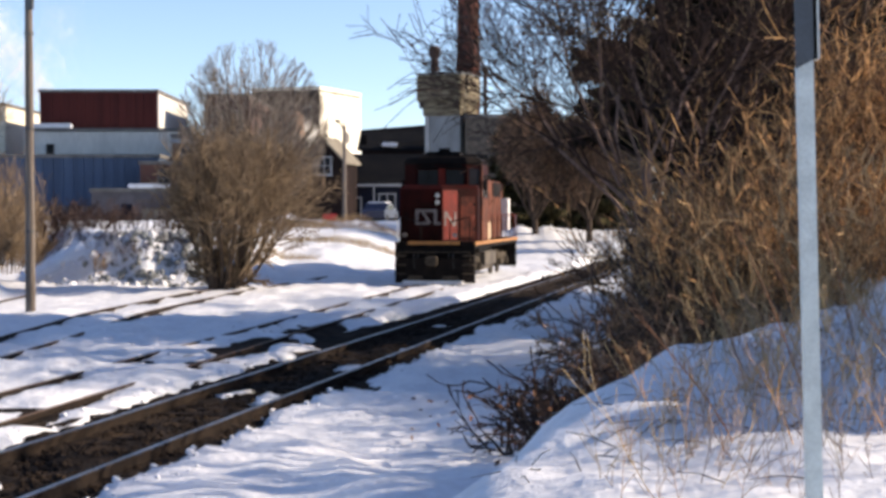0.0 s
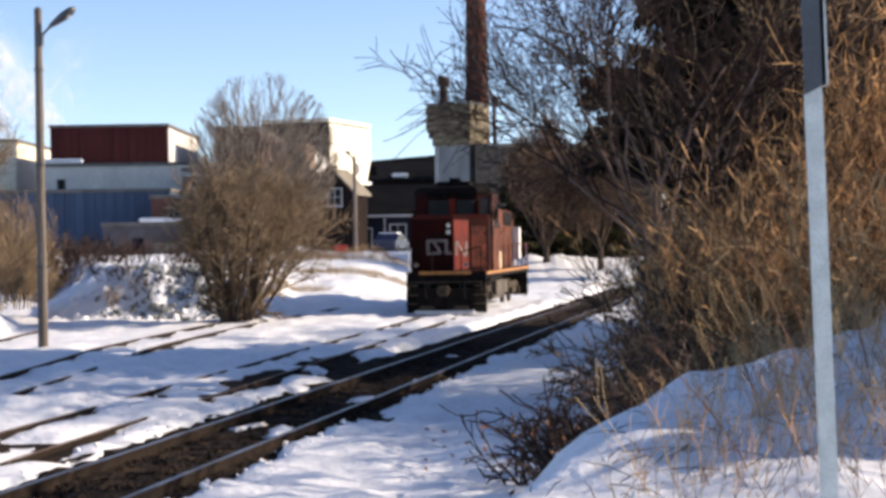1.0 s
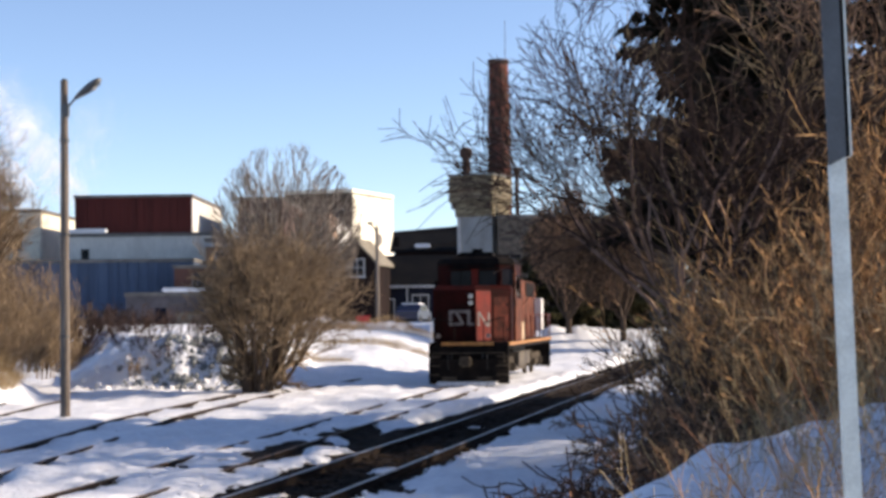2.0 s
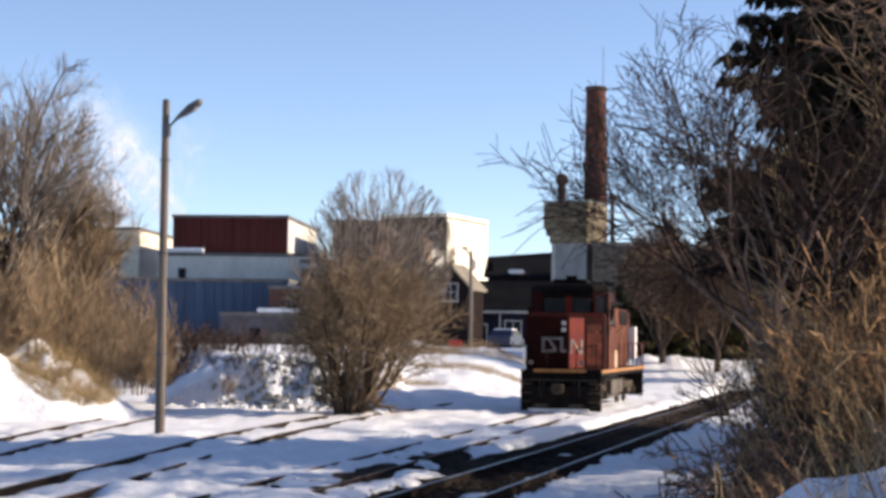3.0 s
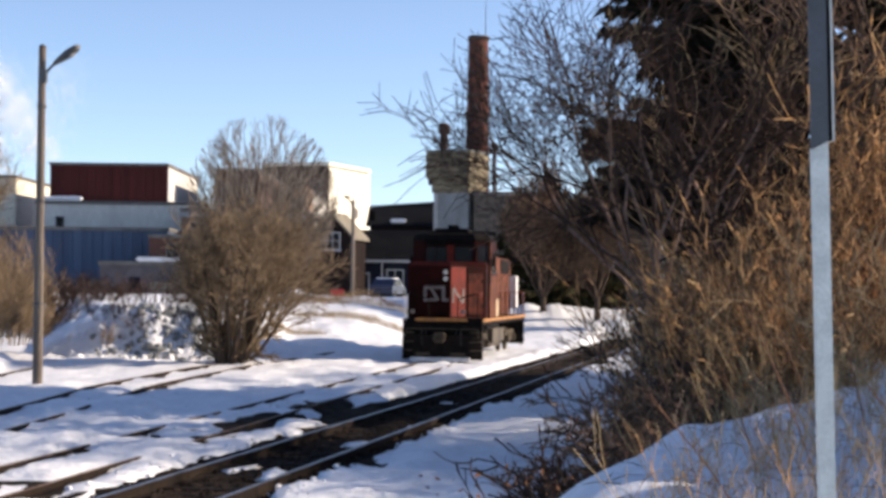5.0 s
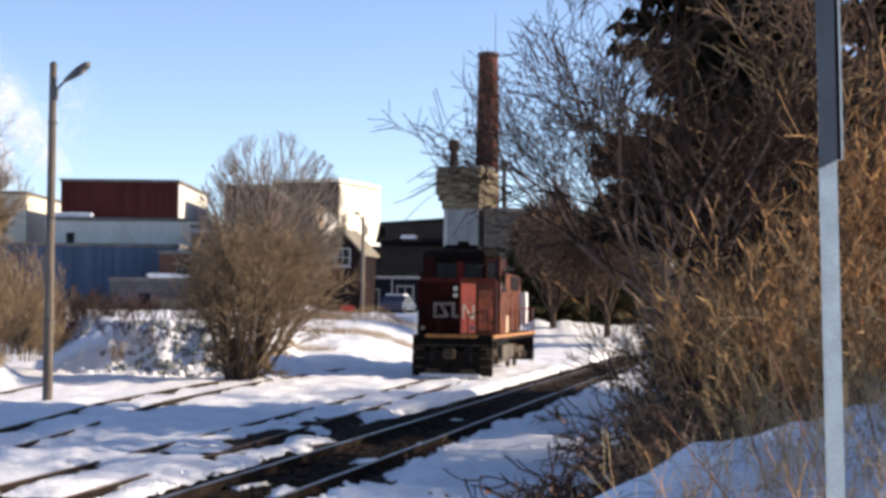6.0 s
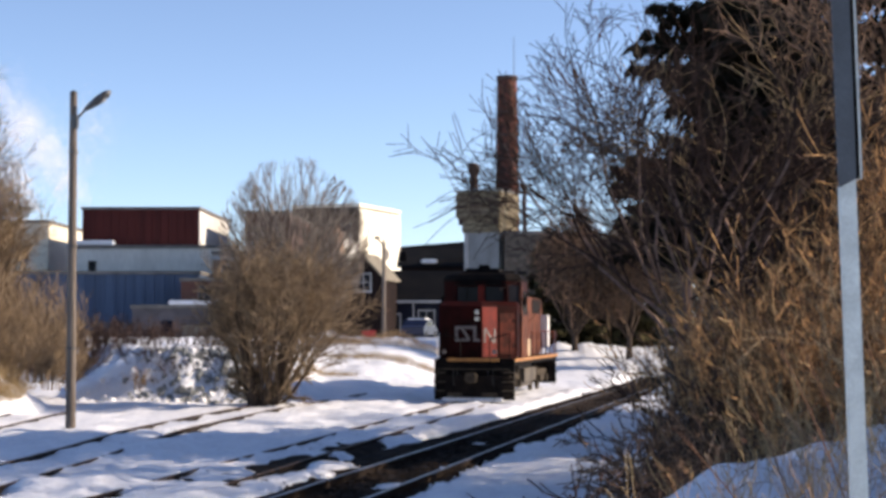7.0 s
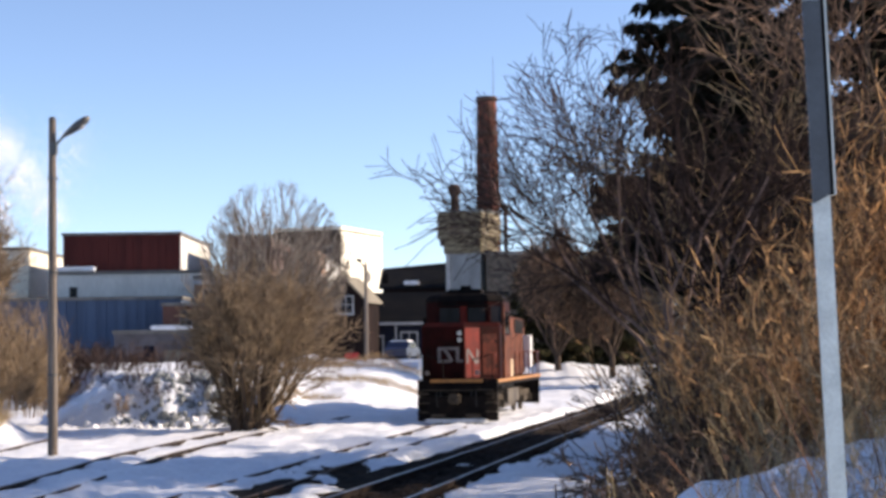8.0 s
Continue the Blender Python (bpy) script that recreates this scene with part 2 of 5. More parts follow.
def tube(a, b, r0, r1=None, sides=8, bm=None, caps=True):
    bm = bm or bmesh.new()
    a, b = Vector(a), Vector(b)
    r1 = r0 if r1 is None else r1
    q = (b - a).to_track_quat("Z", "Y").to_matrix()
    rings = []
    for c, r in ((a, r0), (b, r1)):
        rings.append([bm.verts.new(c + q @ Vector((math.cos(i * math.tau / sides) * r, math.sin(i * math.tau / sides) * r, 0))) for i in range(sides)])
    for i in range(sides):
        j = (i + 1) % sides
        bm.faces.new((rings[0][i], rings[0][j], rings[1][j], rings[1][i]))
    if caps:
        bm.faces.new(rings[1])
        bm.faces.new(rings[0][::-1])
    return bm


def lathe(profile, sides=24, bm=None):
    """A turned form from (radius, height) pairs."""
    bm = bm or bmesh.new()
    rings = [[bm.verts.new((r * math.cos(i * math.tau / sides), r * math.sin(i * math.tau / sides), z)) for i in range(sides)] for r, z in profile]
    for lo, hi in zip(rings, rings[1:]):
        for i in range(sides):
            j = (i + 1) % sides
            bm.faces.new((lo[i], lo[j], hi[j], hi[i]))
    bm.faces.new(rings[-1])
    bm.faces.new(rings[0][::-1])
    return bm


def prism(points, z0, z1, bm=None):
    """A plan outline (counter-clockwise) raised from z0 to z1."""
    bm = bm or bmesh.new()
    lo = [bm.verts.new((x, y, z0)) for x, y in points]
    hi = [bm.verts.new((x, y, z1)) for x, y in points]
    k = len(points)
    for i in range(k):
        j = (i + 1) % k
        bm.faces.new((lo[i], lo[j], hi[j], hi[i]))
    bm.faces.new(hi)
    bm.faces.new(lo[::-1])
    return bm


def smooth01(a, b, v):
    u = min(1.0, max(0.0, (v - a) / (b - a)))
    return u * u * (3 - 2 * u)


# ---- ground ----
def main_x(y):
    return -3.93 + 0.185 * (y - 17.4)


def siding_x(y):
    return -0.4 + 0.14 * (y - 61.5)


YARD = [(-9.4, 8.0), (-8.7, 22.0), (-8.45, 34.0), (-8.55, 43.0), (-7.7, 54.0), (-6.1, 66.0), (-4.6, 76.0)]
SPUR = [(-12.2, 22.0), (-12.9, 34.0), (-13.7, 44.0), (-14.2, 54.0)]


def path_x(points, y):
    for (xa, ya), (xb, yb) in zip(points, points[1:]):
        if y <= yb:
            return xa + (xb - xa) * (y - ya) / (yb - ya)
    return points[-1][0]


def crest_x(y):
    if y < 14.3:
        return -0.05 + 0.337 * (y - 9.4)
    if y < 19.0:
        return 1.6 + 0.742 * (y - 14.3)
    return 5.09 + 0.06 * (y - 19.0)


def ground_z(x, y):
    """Height of the snow."""
    z = -0.05
    if y > 60:
        start = 84.0 - 21.0 * smooth01(1.0, -6.0, x)
        z += 2.25 * smooth01(start, start + 45.0, y)
    if 56 < y < 140 and x < -3:  # terrace whose side falls to the yard
        rough = 0.3 * noise.noise((x * 0.35, y * 0.35, 13.0)) + 0.3 * noise.noise((x * 0.9, y * 0.9, 14.0)) + 0.2 * noise.noise((x * 2.0, y * 2.0, 15.0))
        across = 0.95 * (x + 15.2) + 0.3 * (y - 62.0)
        z = max(z, (1.85 + 0.6 * rough) * min(1.0, max(0.0, (across + 0.7 * rough) / 3.5)) * smooth01(60.8, 63.2, y + 1.2 * rough) * smooth01(-6.0, -10.5, x))
    s = (x - crest_x(y)) * 0.88
    if s > -2.2 and -60 < y < 140:
        top = 0.9 + 0.05 * min(max(s, 0.0), 14.0) + 0.085 * min(max(y - 9.4, -2.8), 10.0)
        top *= 1 - 0.85 * smooth01(24.0, 46.0, y)
        z += top * smooth01(-1.2, 0.35, s + 0.25 * noise.noise((x * 0.6, y * 0.6, 3.0)))
    # heaps
    for hx, hy, rx, ry, h in ((-19.5, 54.0, 5.2, 6.0, 2.6), (6.5, 108.0, 5.0, 4.0, 0.9),
                              (-9.0, 103.0, 2.5, 2.0, 0.6), (-5.5, 100.0, 2.0, 1.6, 0.5), (-2.6, 106.0, 2.2, 1.8, 0.5), (-9.0, 31.0, 1.6, 1.6, 0.18), (-6.9, 27.6, 1.5, 1.2, 0.22), (-7.6, 36.5, 1.5, 1.2, 0.2)):
        d = ((x - hx) / rx) ** 2 + ((y - hy) / ry) ** 2
        if d < 1:
            z += h * (1 - d) ** 1.2 * (0.8 + 0.6 * noise.noise((x * 0.5, y * 0.5, 7.0)) + 0.35 * noise.noise((x * 1.3, y * 1.3, 5.0)) + 0.12 * noise.noise((x * 2.9, y * 2.9, 6.0)))
    if abs(x) < 60 and y < 130:
        z += 0.1 * noise.noise((x * 0.35, y * 0.35, 0.0)) + 0.1 * noise.noise((x * 1.1, y * 1.1, 2.0)) + 0.075 * noise.noise((x * 2.4, y * 2.4, 4.0))
    # cleared strip of the running line, and wheel-swept snow along the other rails
    if y < 100:
        wide = 0.4 * smooth01(34.0, 44.0, y)
        d = abs(x - main_x(y) + 0.14 + wide) / (0.98 + wide)
        cut = smooth01(1.3, 0.98, d + 0.3 * noise.noise((x * 1.1, y * 0.7, 9.0)))
        z = z * (1 - cut) + (-0.42) * cut
        if 30.0 < y < 42.0:  # trodden place by the points
            gap = main_x(y) - x
            inside = smooth01(3.9, 2.6, gap) * smooth01(0.0, 0.4, gap) * smooth01(30.5, 33.0, y) * smooth01(41.0, 38.5, y)
            z -= 0.4 * inside * smooth01(-0.25, 0.1, noise.noise((x * 0.9, y * 0.6, 11.0)) + 0.2)
        for off in (-0.7175, 0.7175):
            for c, lo, hi in ((siding_x(y), 14, 62), (path_x(YARD, y), 8, 60), (path_x(SPUR, y), 26, 50)):
                if lo < y < hi:
                    e = abs(x - c - off)
                    z -= (0.13 if y < 36 else 0.13 - 0.06 * smooth01(36.0, 42.0, y)) * smooth01(0.4, 0.08, e) * (0.42 + 1.1 * noise.noise((y * 0.5, off * 3, c * 0.3)))
    return z


def axis(fine_lo, fine_hi, step, far):
    v = list(np.arange(fine_lo, fine_hi, step))
    g, lo, hi = step, fine_lo, fine_hi
    left, right = [], []
    while hi < far:
        g *= 1.25
        lo, hi = lo - g, hi + g
        left.append(lo)
        right.append(hi)
    return left[::-1] + v + right


def build_ground():
    xs = axis(-21.0, 12.0, 0.2, 2200.0)
    ys = axis(4.0, 48.0, 0.22, 60.0)
    ys = [y for y in ys if y < 48.0] + list(np.arange(48.0, 90.0, 0.35))
    g, y = 0.5, 90.0
    while y < 2600:
        ys.append(y)
        y += g
        g *= 1.13
    ys = [-900.0, -300.0, -100.0, -40.0, -15.0] + [y for y in ys if y > -8.0]
    verts = [(x, y, ground_z(x, y)) for y in ys for x in xs]
    nx = len(xs)
    faces = [(j * nx + i, j * nx + i + 1, (j + 1) * nx + i + 1, (j + 1) * nx + i) for j in range(len(ys) - 1) for i in range(nx - 1)]
    me = bpy.data.meshes.new("ground")
    me.from_pydata(verts, [], faces)
    me.materials.append(M["snow"])
    for p in me.polygons:
        p.use_smooth = True
    tagged(new("ground", me), "white wind-blown snow cover with blue shade streaks", "snow", kind="structure")


build_ground()


def build_ballast():
    xs = [-2.9 + 0.1 * i for i in range(53)]
    ys = [6.0 + 0.25 * i for i in range(420)]
    verts = []
    for y in ys:
        for x in xs:
            left = -4.2 if 30 < y < 42 else (-2.6 if y < 30 else -3.1)
            xx = x if x > -1.5 else -1.5 + (x + 1.5) * (left + 1.5) / -1.4
            z = -0.15 + 0.06 * noise.noise((xx * 3, y * 3, 1.0)) + 0.05 * noise.noise((xx * 9, y * 9, 1.0)) - 0.25 * smooth01(1.6, 2.4, abs(x))
            verts.append((main_x(y) + xx, y, z + 0.03))
    nx = len(xs)
    faces = [(j * nx + i, j * nx + i + 1, (j + 1) * nx + i + 1, (j + 1) * nx + i) for j in range(len(ys) - 1) for i in range(nx - 1)]
    me = bpy.data.meshes.new("ballast")
    me.from_pydata(verts, [], faces)
    me.materials.append(M["ballast"])
    tagged(new("ballast", me), "dark wet track ballast showing through the snow", "ballast", kind="stuff")


build_ballast()

def cinder_strip(name, centre, y0, y1, label):
    xs = [-1.3 + 0.13 * i for i in range(21)]
    ys = [y0 + 0.25 * i for i in range(int((y1 - y0) / 0.25))]
    verts = [(centre(y) + x, y, -0.115 + 0.05 * noise.noise((x * 3, y * 1.5, 21.0)) - 0.2 * smooth01(0.9, 1.3, abs(x))) for y in ys for x in xs]
    nx = len(xs)
    faces = [(j * nx + i, j * nx + i + 1, (j + 1) * nx + i + 1, (j + 1) * nx + i) for j in range(len(ys) - 1) for i in range(nx - 1)]
    me = bpy.data.meshes.new(name)
    me.from_pydata(verts, [], faces)
    me.materials.append(M["ballast"])
    tagged(new(name, me), label, "ballast", kind="stuff")


cinder_strip("siding_cinders", siding_x, 16.0, 44.0, "dark cinders showing beside the siding rails")
cinder_strip("yard_cinders", lambda y: path_x(YARD, y), 20.0, 46.0, "dark cinders showing beside the yard rails")

RAIL_FOOT = [(-0.07, 0.0), (0.07, 0.0), (0.07, 0.015), (0.012, 0.035), (0.012, 0.12), (0.036, 0.13), (0.036, 0.165), (0.028, 0.172), (-0.028, 0.172), (-0.036, 0.165),
             (-0.036, 0.13), (-0.012, 0.12), (-0.012, 0.035), (-0.07, 0.015)]


def rail_mesh(name, centre, off, y0, y1, step, top, mats):
    """A flat-bottomed rail swept along a line of the plan."""
    bm = bmesh.new()
    rings, k = [], len(RAIL_FOOT)
    y = y0
    while y <= y1 + 1e-6:
        slope = (centre(y + 0.5) - centre(y - 0.5))
        c = 1 / math.sqrt(1 + slope * slope)
        wob = 0.008 * noise.noise((y * 0.3, off, 0.0))
        rings.append([bm.verts.new((centre(y) + (off + px) * c, y - (off + px) * slope * c, top - 0.172 + pz + wob)) for px, pz in RAIL_FOOT])
        y += step
    for a, b in zip(rings, rings[1:]):
        for i in range(k):
            j = (i + 1) % k
            f = bm.faces.new((a[i], a[j], b[j], b[i]))
            f.material_index = 1 if i in (6, 7, 8) else 0
    bm.faces.new(rings[0][::-1])
    bm.faces.new(rings[-1])
    bmesh.ops.recalc_face_normals(bm, faces=bm.faces[:])
    return to_mesh(name, bm, mats)


def track(name, label, centre, y0, y1, top, mats, step=3.0):
    ob = tagged(new(name), label, "railway track", kind="structure")
    for off in (-0.7175, 0.7175):
        r = new("rail", rail_mesh("rail", centre, off, y0, y1, step, top, mats))
        r.parent = ob
    return ob


main_line = track("railway_main", "swept running line with polished rails and dark ties", main_x, 5.0, 110.0, 0.03, [M["rail_side"], M["rail_head"]])
track("railway_siding", "snow-covered siding with dull rusty rails", siding_x, 8.0, 100.0, -0.03, [M["rail_side"], M["old_head"]])
track("railway_yard", "curving yard track half buried in snow", lambda y: path_x(YARD, y), 8.0, 76.0, 0.03, [M["rail_side"], M["old_head"]], 2.0)
track("railway_spur", "yard spur nearly hidden under snow", lambda y: path_x(SPUR, y), 22.0, 54.0, 0.0, [M["rail_side"], M["old_head"]], 2.0)


# ---- locomotive ----
def build_locomotive():
    loco = thing("locomotive", pose(-0.35, 61.5, 0.02, 0, 0, -8.0), "weathered red diesel locomotive with black underframe standing on the siding", "locomotive")
    part("underframe", box(-1.5, 1.5, 0.35, 17.0, 1.3, 1.5, 0.03), M["loco_black"], loco)
    # front end
    pilot = part("pilot", prism([(-1.5, 0.25), (-1.1, 0.05), (0.0, -0.12), (1.1, 0.05), (1.5, 0.25), (1.5, 0.5), (-1.5, 0.5)], 0.03, 0.95), M["loco_black"], loco, "black front pilot and plough")
    part("buffer_beam", box(-1.5, 1.5, 0.25, 0.5, 0.95, 1.48, 0.03), M["loco_black"], loco)
    part("coupler", box(-0.16, 0.16, -0.45, 0.4, 0.72, 1.02, 0.05, box(-0.24, 0.2, -0.6, -0.3, 0.68, 1.06, 0.06)), M["truck_grey"], loco, "steel knuckle coupler")
    for x in (-0.75, -0.6, 0.55, 0.72):
        b = tube((x, 0.22, 1.2), (x, 0.02, 1.0), 0.03, 0.03, 6)
        tube((x, 0.02, 1.0), (x + 0.03, 0.0, 0.55), 0.03, 0.025, 6, b)
        part("air_hose", b, M["rubber"], loco)
    for x0, x1 in ((-1.5, -1.05), (1.05, 1.5)):
        for z in (0.35, 0.68, 1.02):
            part("step", box(x0, x1, 0.0, 0.34, z, z + 0.045, 0.01), M["truck_grey"], loco)
    part("front_stripe", box(-1.02, 0.95, 0.2, 0.26, 1.46, 1.58, 0.01), M["loco_orange"], loco, "orange stripe on the front sill")
    part("side_stripe", box(1.49, 1.53, 0.4, 17.0, 1.44, 1.56, 0.01), M["loco_orange"], loco, "faded orange stripe along the sill")
    part("side_stripe", box(-1.53, -1.49, 0.4, 17.0, 1.44, 1.56, 0.01), M["loco_orange"], loco, "faded orange stripe along the sill")
    part("deck", box(-1.5, 1.5, 0.3, 17.0, 1.5, 1.56, 0.01), M["loco_black"], loco)
    # nose, faceted in plan
    plan = [(-1.42, 0.85), (0.2, 0.85), (0.72, 1.45), (1.42, 2.0), (1.45, 2.25), (1.45, 2.6), (-1.45, 2.6)]
    bm = prism(plan, 1.56, 3.55)
    roof = [(-1.3, 1.15), (0.1, 1.15), (0.62, 1.7), (1.3, 2.2), (1.38, 2.4), (1.4, 2.6), (-1.4, 2.6)]
    lo = [bm.verts.new((x, y, 3.55)) for x, y in plan]
    hi = [bm.verts.new((x, y, 3.72)) for x, y in roof]
    for i in range(7):
        j = (i + 1) % 7
        bm.faces.new((lo[i], lo[j], hi[j], hi[i]))
    bm.faces.new(hi)
    bmesh.ops.recalc_face_normals(bm, faces=bm.faces[:])
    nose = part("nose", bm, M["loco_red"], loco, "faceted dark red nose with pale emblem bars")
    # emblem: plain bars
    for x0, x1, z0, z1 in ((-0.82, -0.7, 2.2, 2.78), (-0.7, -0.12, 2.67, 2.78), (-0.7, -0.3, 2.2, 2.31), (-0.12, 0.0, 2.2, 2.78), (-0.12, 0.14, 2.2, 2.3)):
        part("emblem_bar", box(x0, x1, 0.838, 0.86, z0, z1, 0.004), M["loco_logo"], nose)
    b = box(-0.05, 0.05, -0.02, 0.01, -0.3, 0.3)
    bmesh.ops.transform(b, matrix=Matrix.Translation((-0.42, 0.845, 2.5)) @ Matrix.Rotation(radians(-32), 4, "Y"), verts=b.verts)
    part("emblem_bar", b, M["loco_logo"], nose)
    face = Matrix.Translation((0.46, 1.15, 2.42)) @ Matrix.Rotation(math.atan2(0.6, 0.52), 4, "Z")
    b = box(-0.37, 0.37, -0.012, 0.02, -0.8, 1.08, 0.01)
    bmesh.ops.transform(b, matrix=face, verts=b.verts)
    # The brighter red stands for sun on this facet.
    part("corner_panel", b, M["loco_red_sunlit"], nose, "nose corner panel in a brighter red for its sunlight")
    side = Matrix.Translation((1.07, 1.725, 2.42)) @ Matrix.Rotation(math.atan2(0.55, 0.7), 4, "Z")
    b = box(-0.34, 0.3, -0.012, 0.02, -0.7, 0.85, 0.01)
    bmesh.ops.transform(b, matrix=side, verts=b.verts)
    # Brown tone stands for the dimmer light on the outer facet.
    part("nose_door", b, M["loco_brown_red"], nose, "brownish nose door, toned duller than the sunlit corner")
    for z in (-0.45, 0.5):
        b = box(0.2, 0.3, -0.03, 0.0, z, z + 0.12, 0.008)
        bmesh.ops.transform(b, matrix=side, verts=b.verts)
        part("hinge", b, M["loco_black"], nose)
    for dx, ang, h in ((-0.02, -38, 0.36), (-0.27, 0, 0.26), (0.24, 0, 0.26)):
        b = box(-0.04, 0.04, -0.032, 0.008, -h, h)
        bmesh.ops.transform(b, matrix=face @ Matrix.Translation((dx, 0, 0)) @ Matrix.Rotation(radians(ang), 4, "Y"), verts=b.verts)
        part("emblem_bar", b, M["loco_logo"], nose)
    # trim over the windscreen, roof clutter, front gear
    part("windscreen_visor", box(-1.02, 0.98, 1.98, 2.2, 4.36, 4.42, 0.015), M["loco_black"], loco)
    part("centre_post", box(-0.12, 0.13, 2.1, 2.22, 3.62, 4.42, 0.02), M["loco_red_sunlit"], loco, "red windscreen centre post")
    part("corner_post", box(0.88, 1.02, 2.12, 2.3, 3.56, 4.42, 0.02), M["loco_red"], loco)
    # Corner and side panel take the sunlit colour, unlike the cab's darker red.
    part("corner_post", box(1.4, 1.53, 2.45, 2.75, 1.6, 4.5, 0.03), M["loco_side_sunlit"], loco, "cab corner coloured as in full sun")
    part("side_panel", box(1.49, 1.525, 2.8, 4.6, 1.62, 3.2, 0.01), M["loco_side_sunlit"], loco, "cab side coloured as in full sun")
    part("roof_cooler", box(-0.75, 0.6, 2.9, 4.1, 4.84, 5.04, 0.04), M["loco_black"], loco, "black cooler on the cab roof")
    part("roof_bracket", box(0.7, 1.25, 2.7, 3.3, 4.72, 4.9, 0.03), M["loco_black"], loco)
    part("mirror", box(1.56, 1.66, 2.7, 2.86, 3.55, 3.95, 0.02), M["loco_black"], loco)
    part("mirror", box(-1.66, -1.56, 2.7, 2.86, 3.55, 3.95, 0.02), M["loco_black"], loco)
    b = tube((-1.35, 0.1, 1.18), (1.35, 0.1, 1.18), 0.022, 0.022, 6)
    tube((1.35, 0.1, 1.18), (1.38, 0.05, 0.85), 0.022, 0.022, 6, b)
    tube((-1.35, 0.1, 1.18), (-1.38, 0.05, 0.85), 0.022, 0.022, 6, b)
    part("uncoupling_lever", b, M["truck_grey"], loco)
    for x0, x1 in ((-0.95, -0.4), (0.35, 0.9)):
        part("plough_rib", box(x0, x1, -0.1, 0.02, 0.16, 0.3, 0.02), M["truck_grey"], pilot)
    part("plough_snow", box(-1.2, 1.15, -0.2, 0.1, -0.02, 0.12, 0.06), M["heaped_snow"], loco, "snow packed against the plough")
    for s in (-1, 1):
        b = bmesh.new()
        tube((s * 1.3, 0.42, 1.55), (s * 1.3, 0.42, 2.5), 0.022, 0.022, 6, b)
        tube((s * 0.55, 0.42, 1.55), (s * 0.55, 0.42, 2.3), 0.022, 0.022, 6, b)
        tube((s * 1.3, 0.42, 2.5), (s * 0.55, 0.42, 2.3), 0.022, 0.022, 6, b)
        part("front_handrail", b, M["loco_black"], loco)
    # headlights, ditch lights
    for z in (3.05, 3.3):
        b = lathe([(0.09, 0.0), (0.09, 0.06), (0.07, 0.07)], 16)
        bmesh.ops.transform(b, matrix=Matrix.Translation((0.02, 0.86, z)) @ Matrix.Rotation(radians(90), 4, "X"), verts=b.verts)
        part("headlight", b, M["lens"], nose, "round headlight lens")
    for x in (-1.15, 0.75):
        b = lathe([(0.08, 0.0), (0.09, 0.12), (0.07, 0.13)], 14)
        bmesh.ops.transform(b, matrix=Matrix.Translation((x, 0.4, 1.82)) @ Matrix.Rotation(radians(90), 4, "X"), verts=b.verts)
        part("ditch_light", b, M["loco_logo"], loco, "small lamp above the sill")
    # cab
    plan = [(-1.5, 2.5), (-1.0, 2.2), (0.95, 2.2), (1.5, 2.55), (1.5, 4.7), (-1.5, 4.7)]
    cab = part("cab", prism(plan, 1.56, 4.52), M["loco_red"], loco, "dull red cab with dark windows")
    bm = bmesh.new()
    rings = []
    for z, k in ((4.52, 1.0), (4.6, 1.02), (4.76, 0.94), (4.86, 0.76)):
        rings.append([bm.verts.new((x * k, 3.4 + (y - 3.4) * (1.02 if k > 0.95 else 0.5 + k / 2), z)) for x, y in plan])
    for a, c in zip(rings, rings[1:]):
        for i in range(6):
            j = (i + 1) % 6
            bm.faces.new((a[i], a[j], c[j], c[i]))
    bm.faces.new(rings[-1])
    part("cab_roof", bm, M["loco_black"], loco, "sooty dark cab roof")

    def pane(x0, x1, z0, z1, m):
        fr = bmesh.new()
        t = 0.06
        for a, b2, c, d in ((x0 - t, x0, z0 - t, z1 + t), (x1, x1 + t, z0 - t, z1 + t), (x0, x1, z1, z1 + t), (x0, x1, z0 - t, z0)):
            box(a, b2, -0.03, 0.02, c, d, 0, fr)
        bmesh.ops.transform(fr, matrix=m, verts=fr.verts)
        w = part("cab_window", fr, M["loco_red"], cab)
        g = box(x0, x1, -0.012, 0.01, z0, z1)
        bmesh.ops.transform(g, matrix=m, verts=g.verts)
        part("pane", g, M["dark_glass"], cab)
        return w

    front = Matrix.Translation((0, 2.2, 0))
    pane(-0.93, -0.14, 3.62, 4.3, front)
    pane(0.16, 0.84, 3.62, 4.3, front)
    for s in (-1, 1):
        m = Matrix.Translation((1.23 * s, 2.36, 0)) @ Matrix.Rotation(s * math.atan2(0.33, 0.55), 4, "Z")
        pane(-0.22, 0.26, 3.5, 4.35, m)
        m = Matrix.Translation((1.5 * s, 3.6, 0)) @ Matrix.Rotation(radians(90 * s), 4, "Z")
        pane(-0.75, -0.08, 3.3, 4.15, m)
        pane(0.06, 0.75, 3.3, 4.15, m)
    for x in (-0.55, 0.5):
        part("number_board", box(x - 0.28, x + 0.28, 2.12, 2.24, 4.38, 4.5, 0.01), M["loco_black"], cab, "dark number board")
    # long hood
    # Hood colour includes the sun on its right side.
    hood = part("long_hood", box(-0.95, 0.95, 4.7, 15.6, 1.56, 4.1, 0.09), M["loco_side_sunlit"], loco, "brownish red engine hood toned as on its sunlit side")
    for i in range(13):
        y = 5.1 + i * 0.78
        for s in (-1, 1):
            part("hood_door", box(s * 0.95 - 0.012, s * 0.95 + 0.012, y, y + 0.7, 1.75, 3.35, 0.008), M["loco_side_sunlit"], hood)
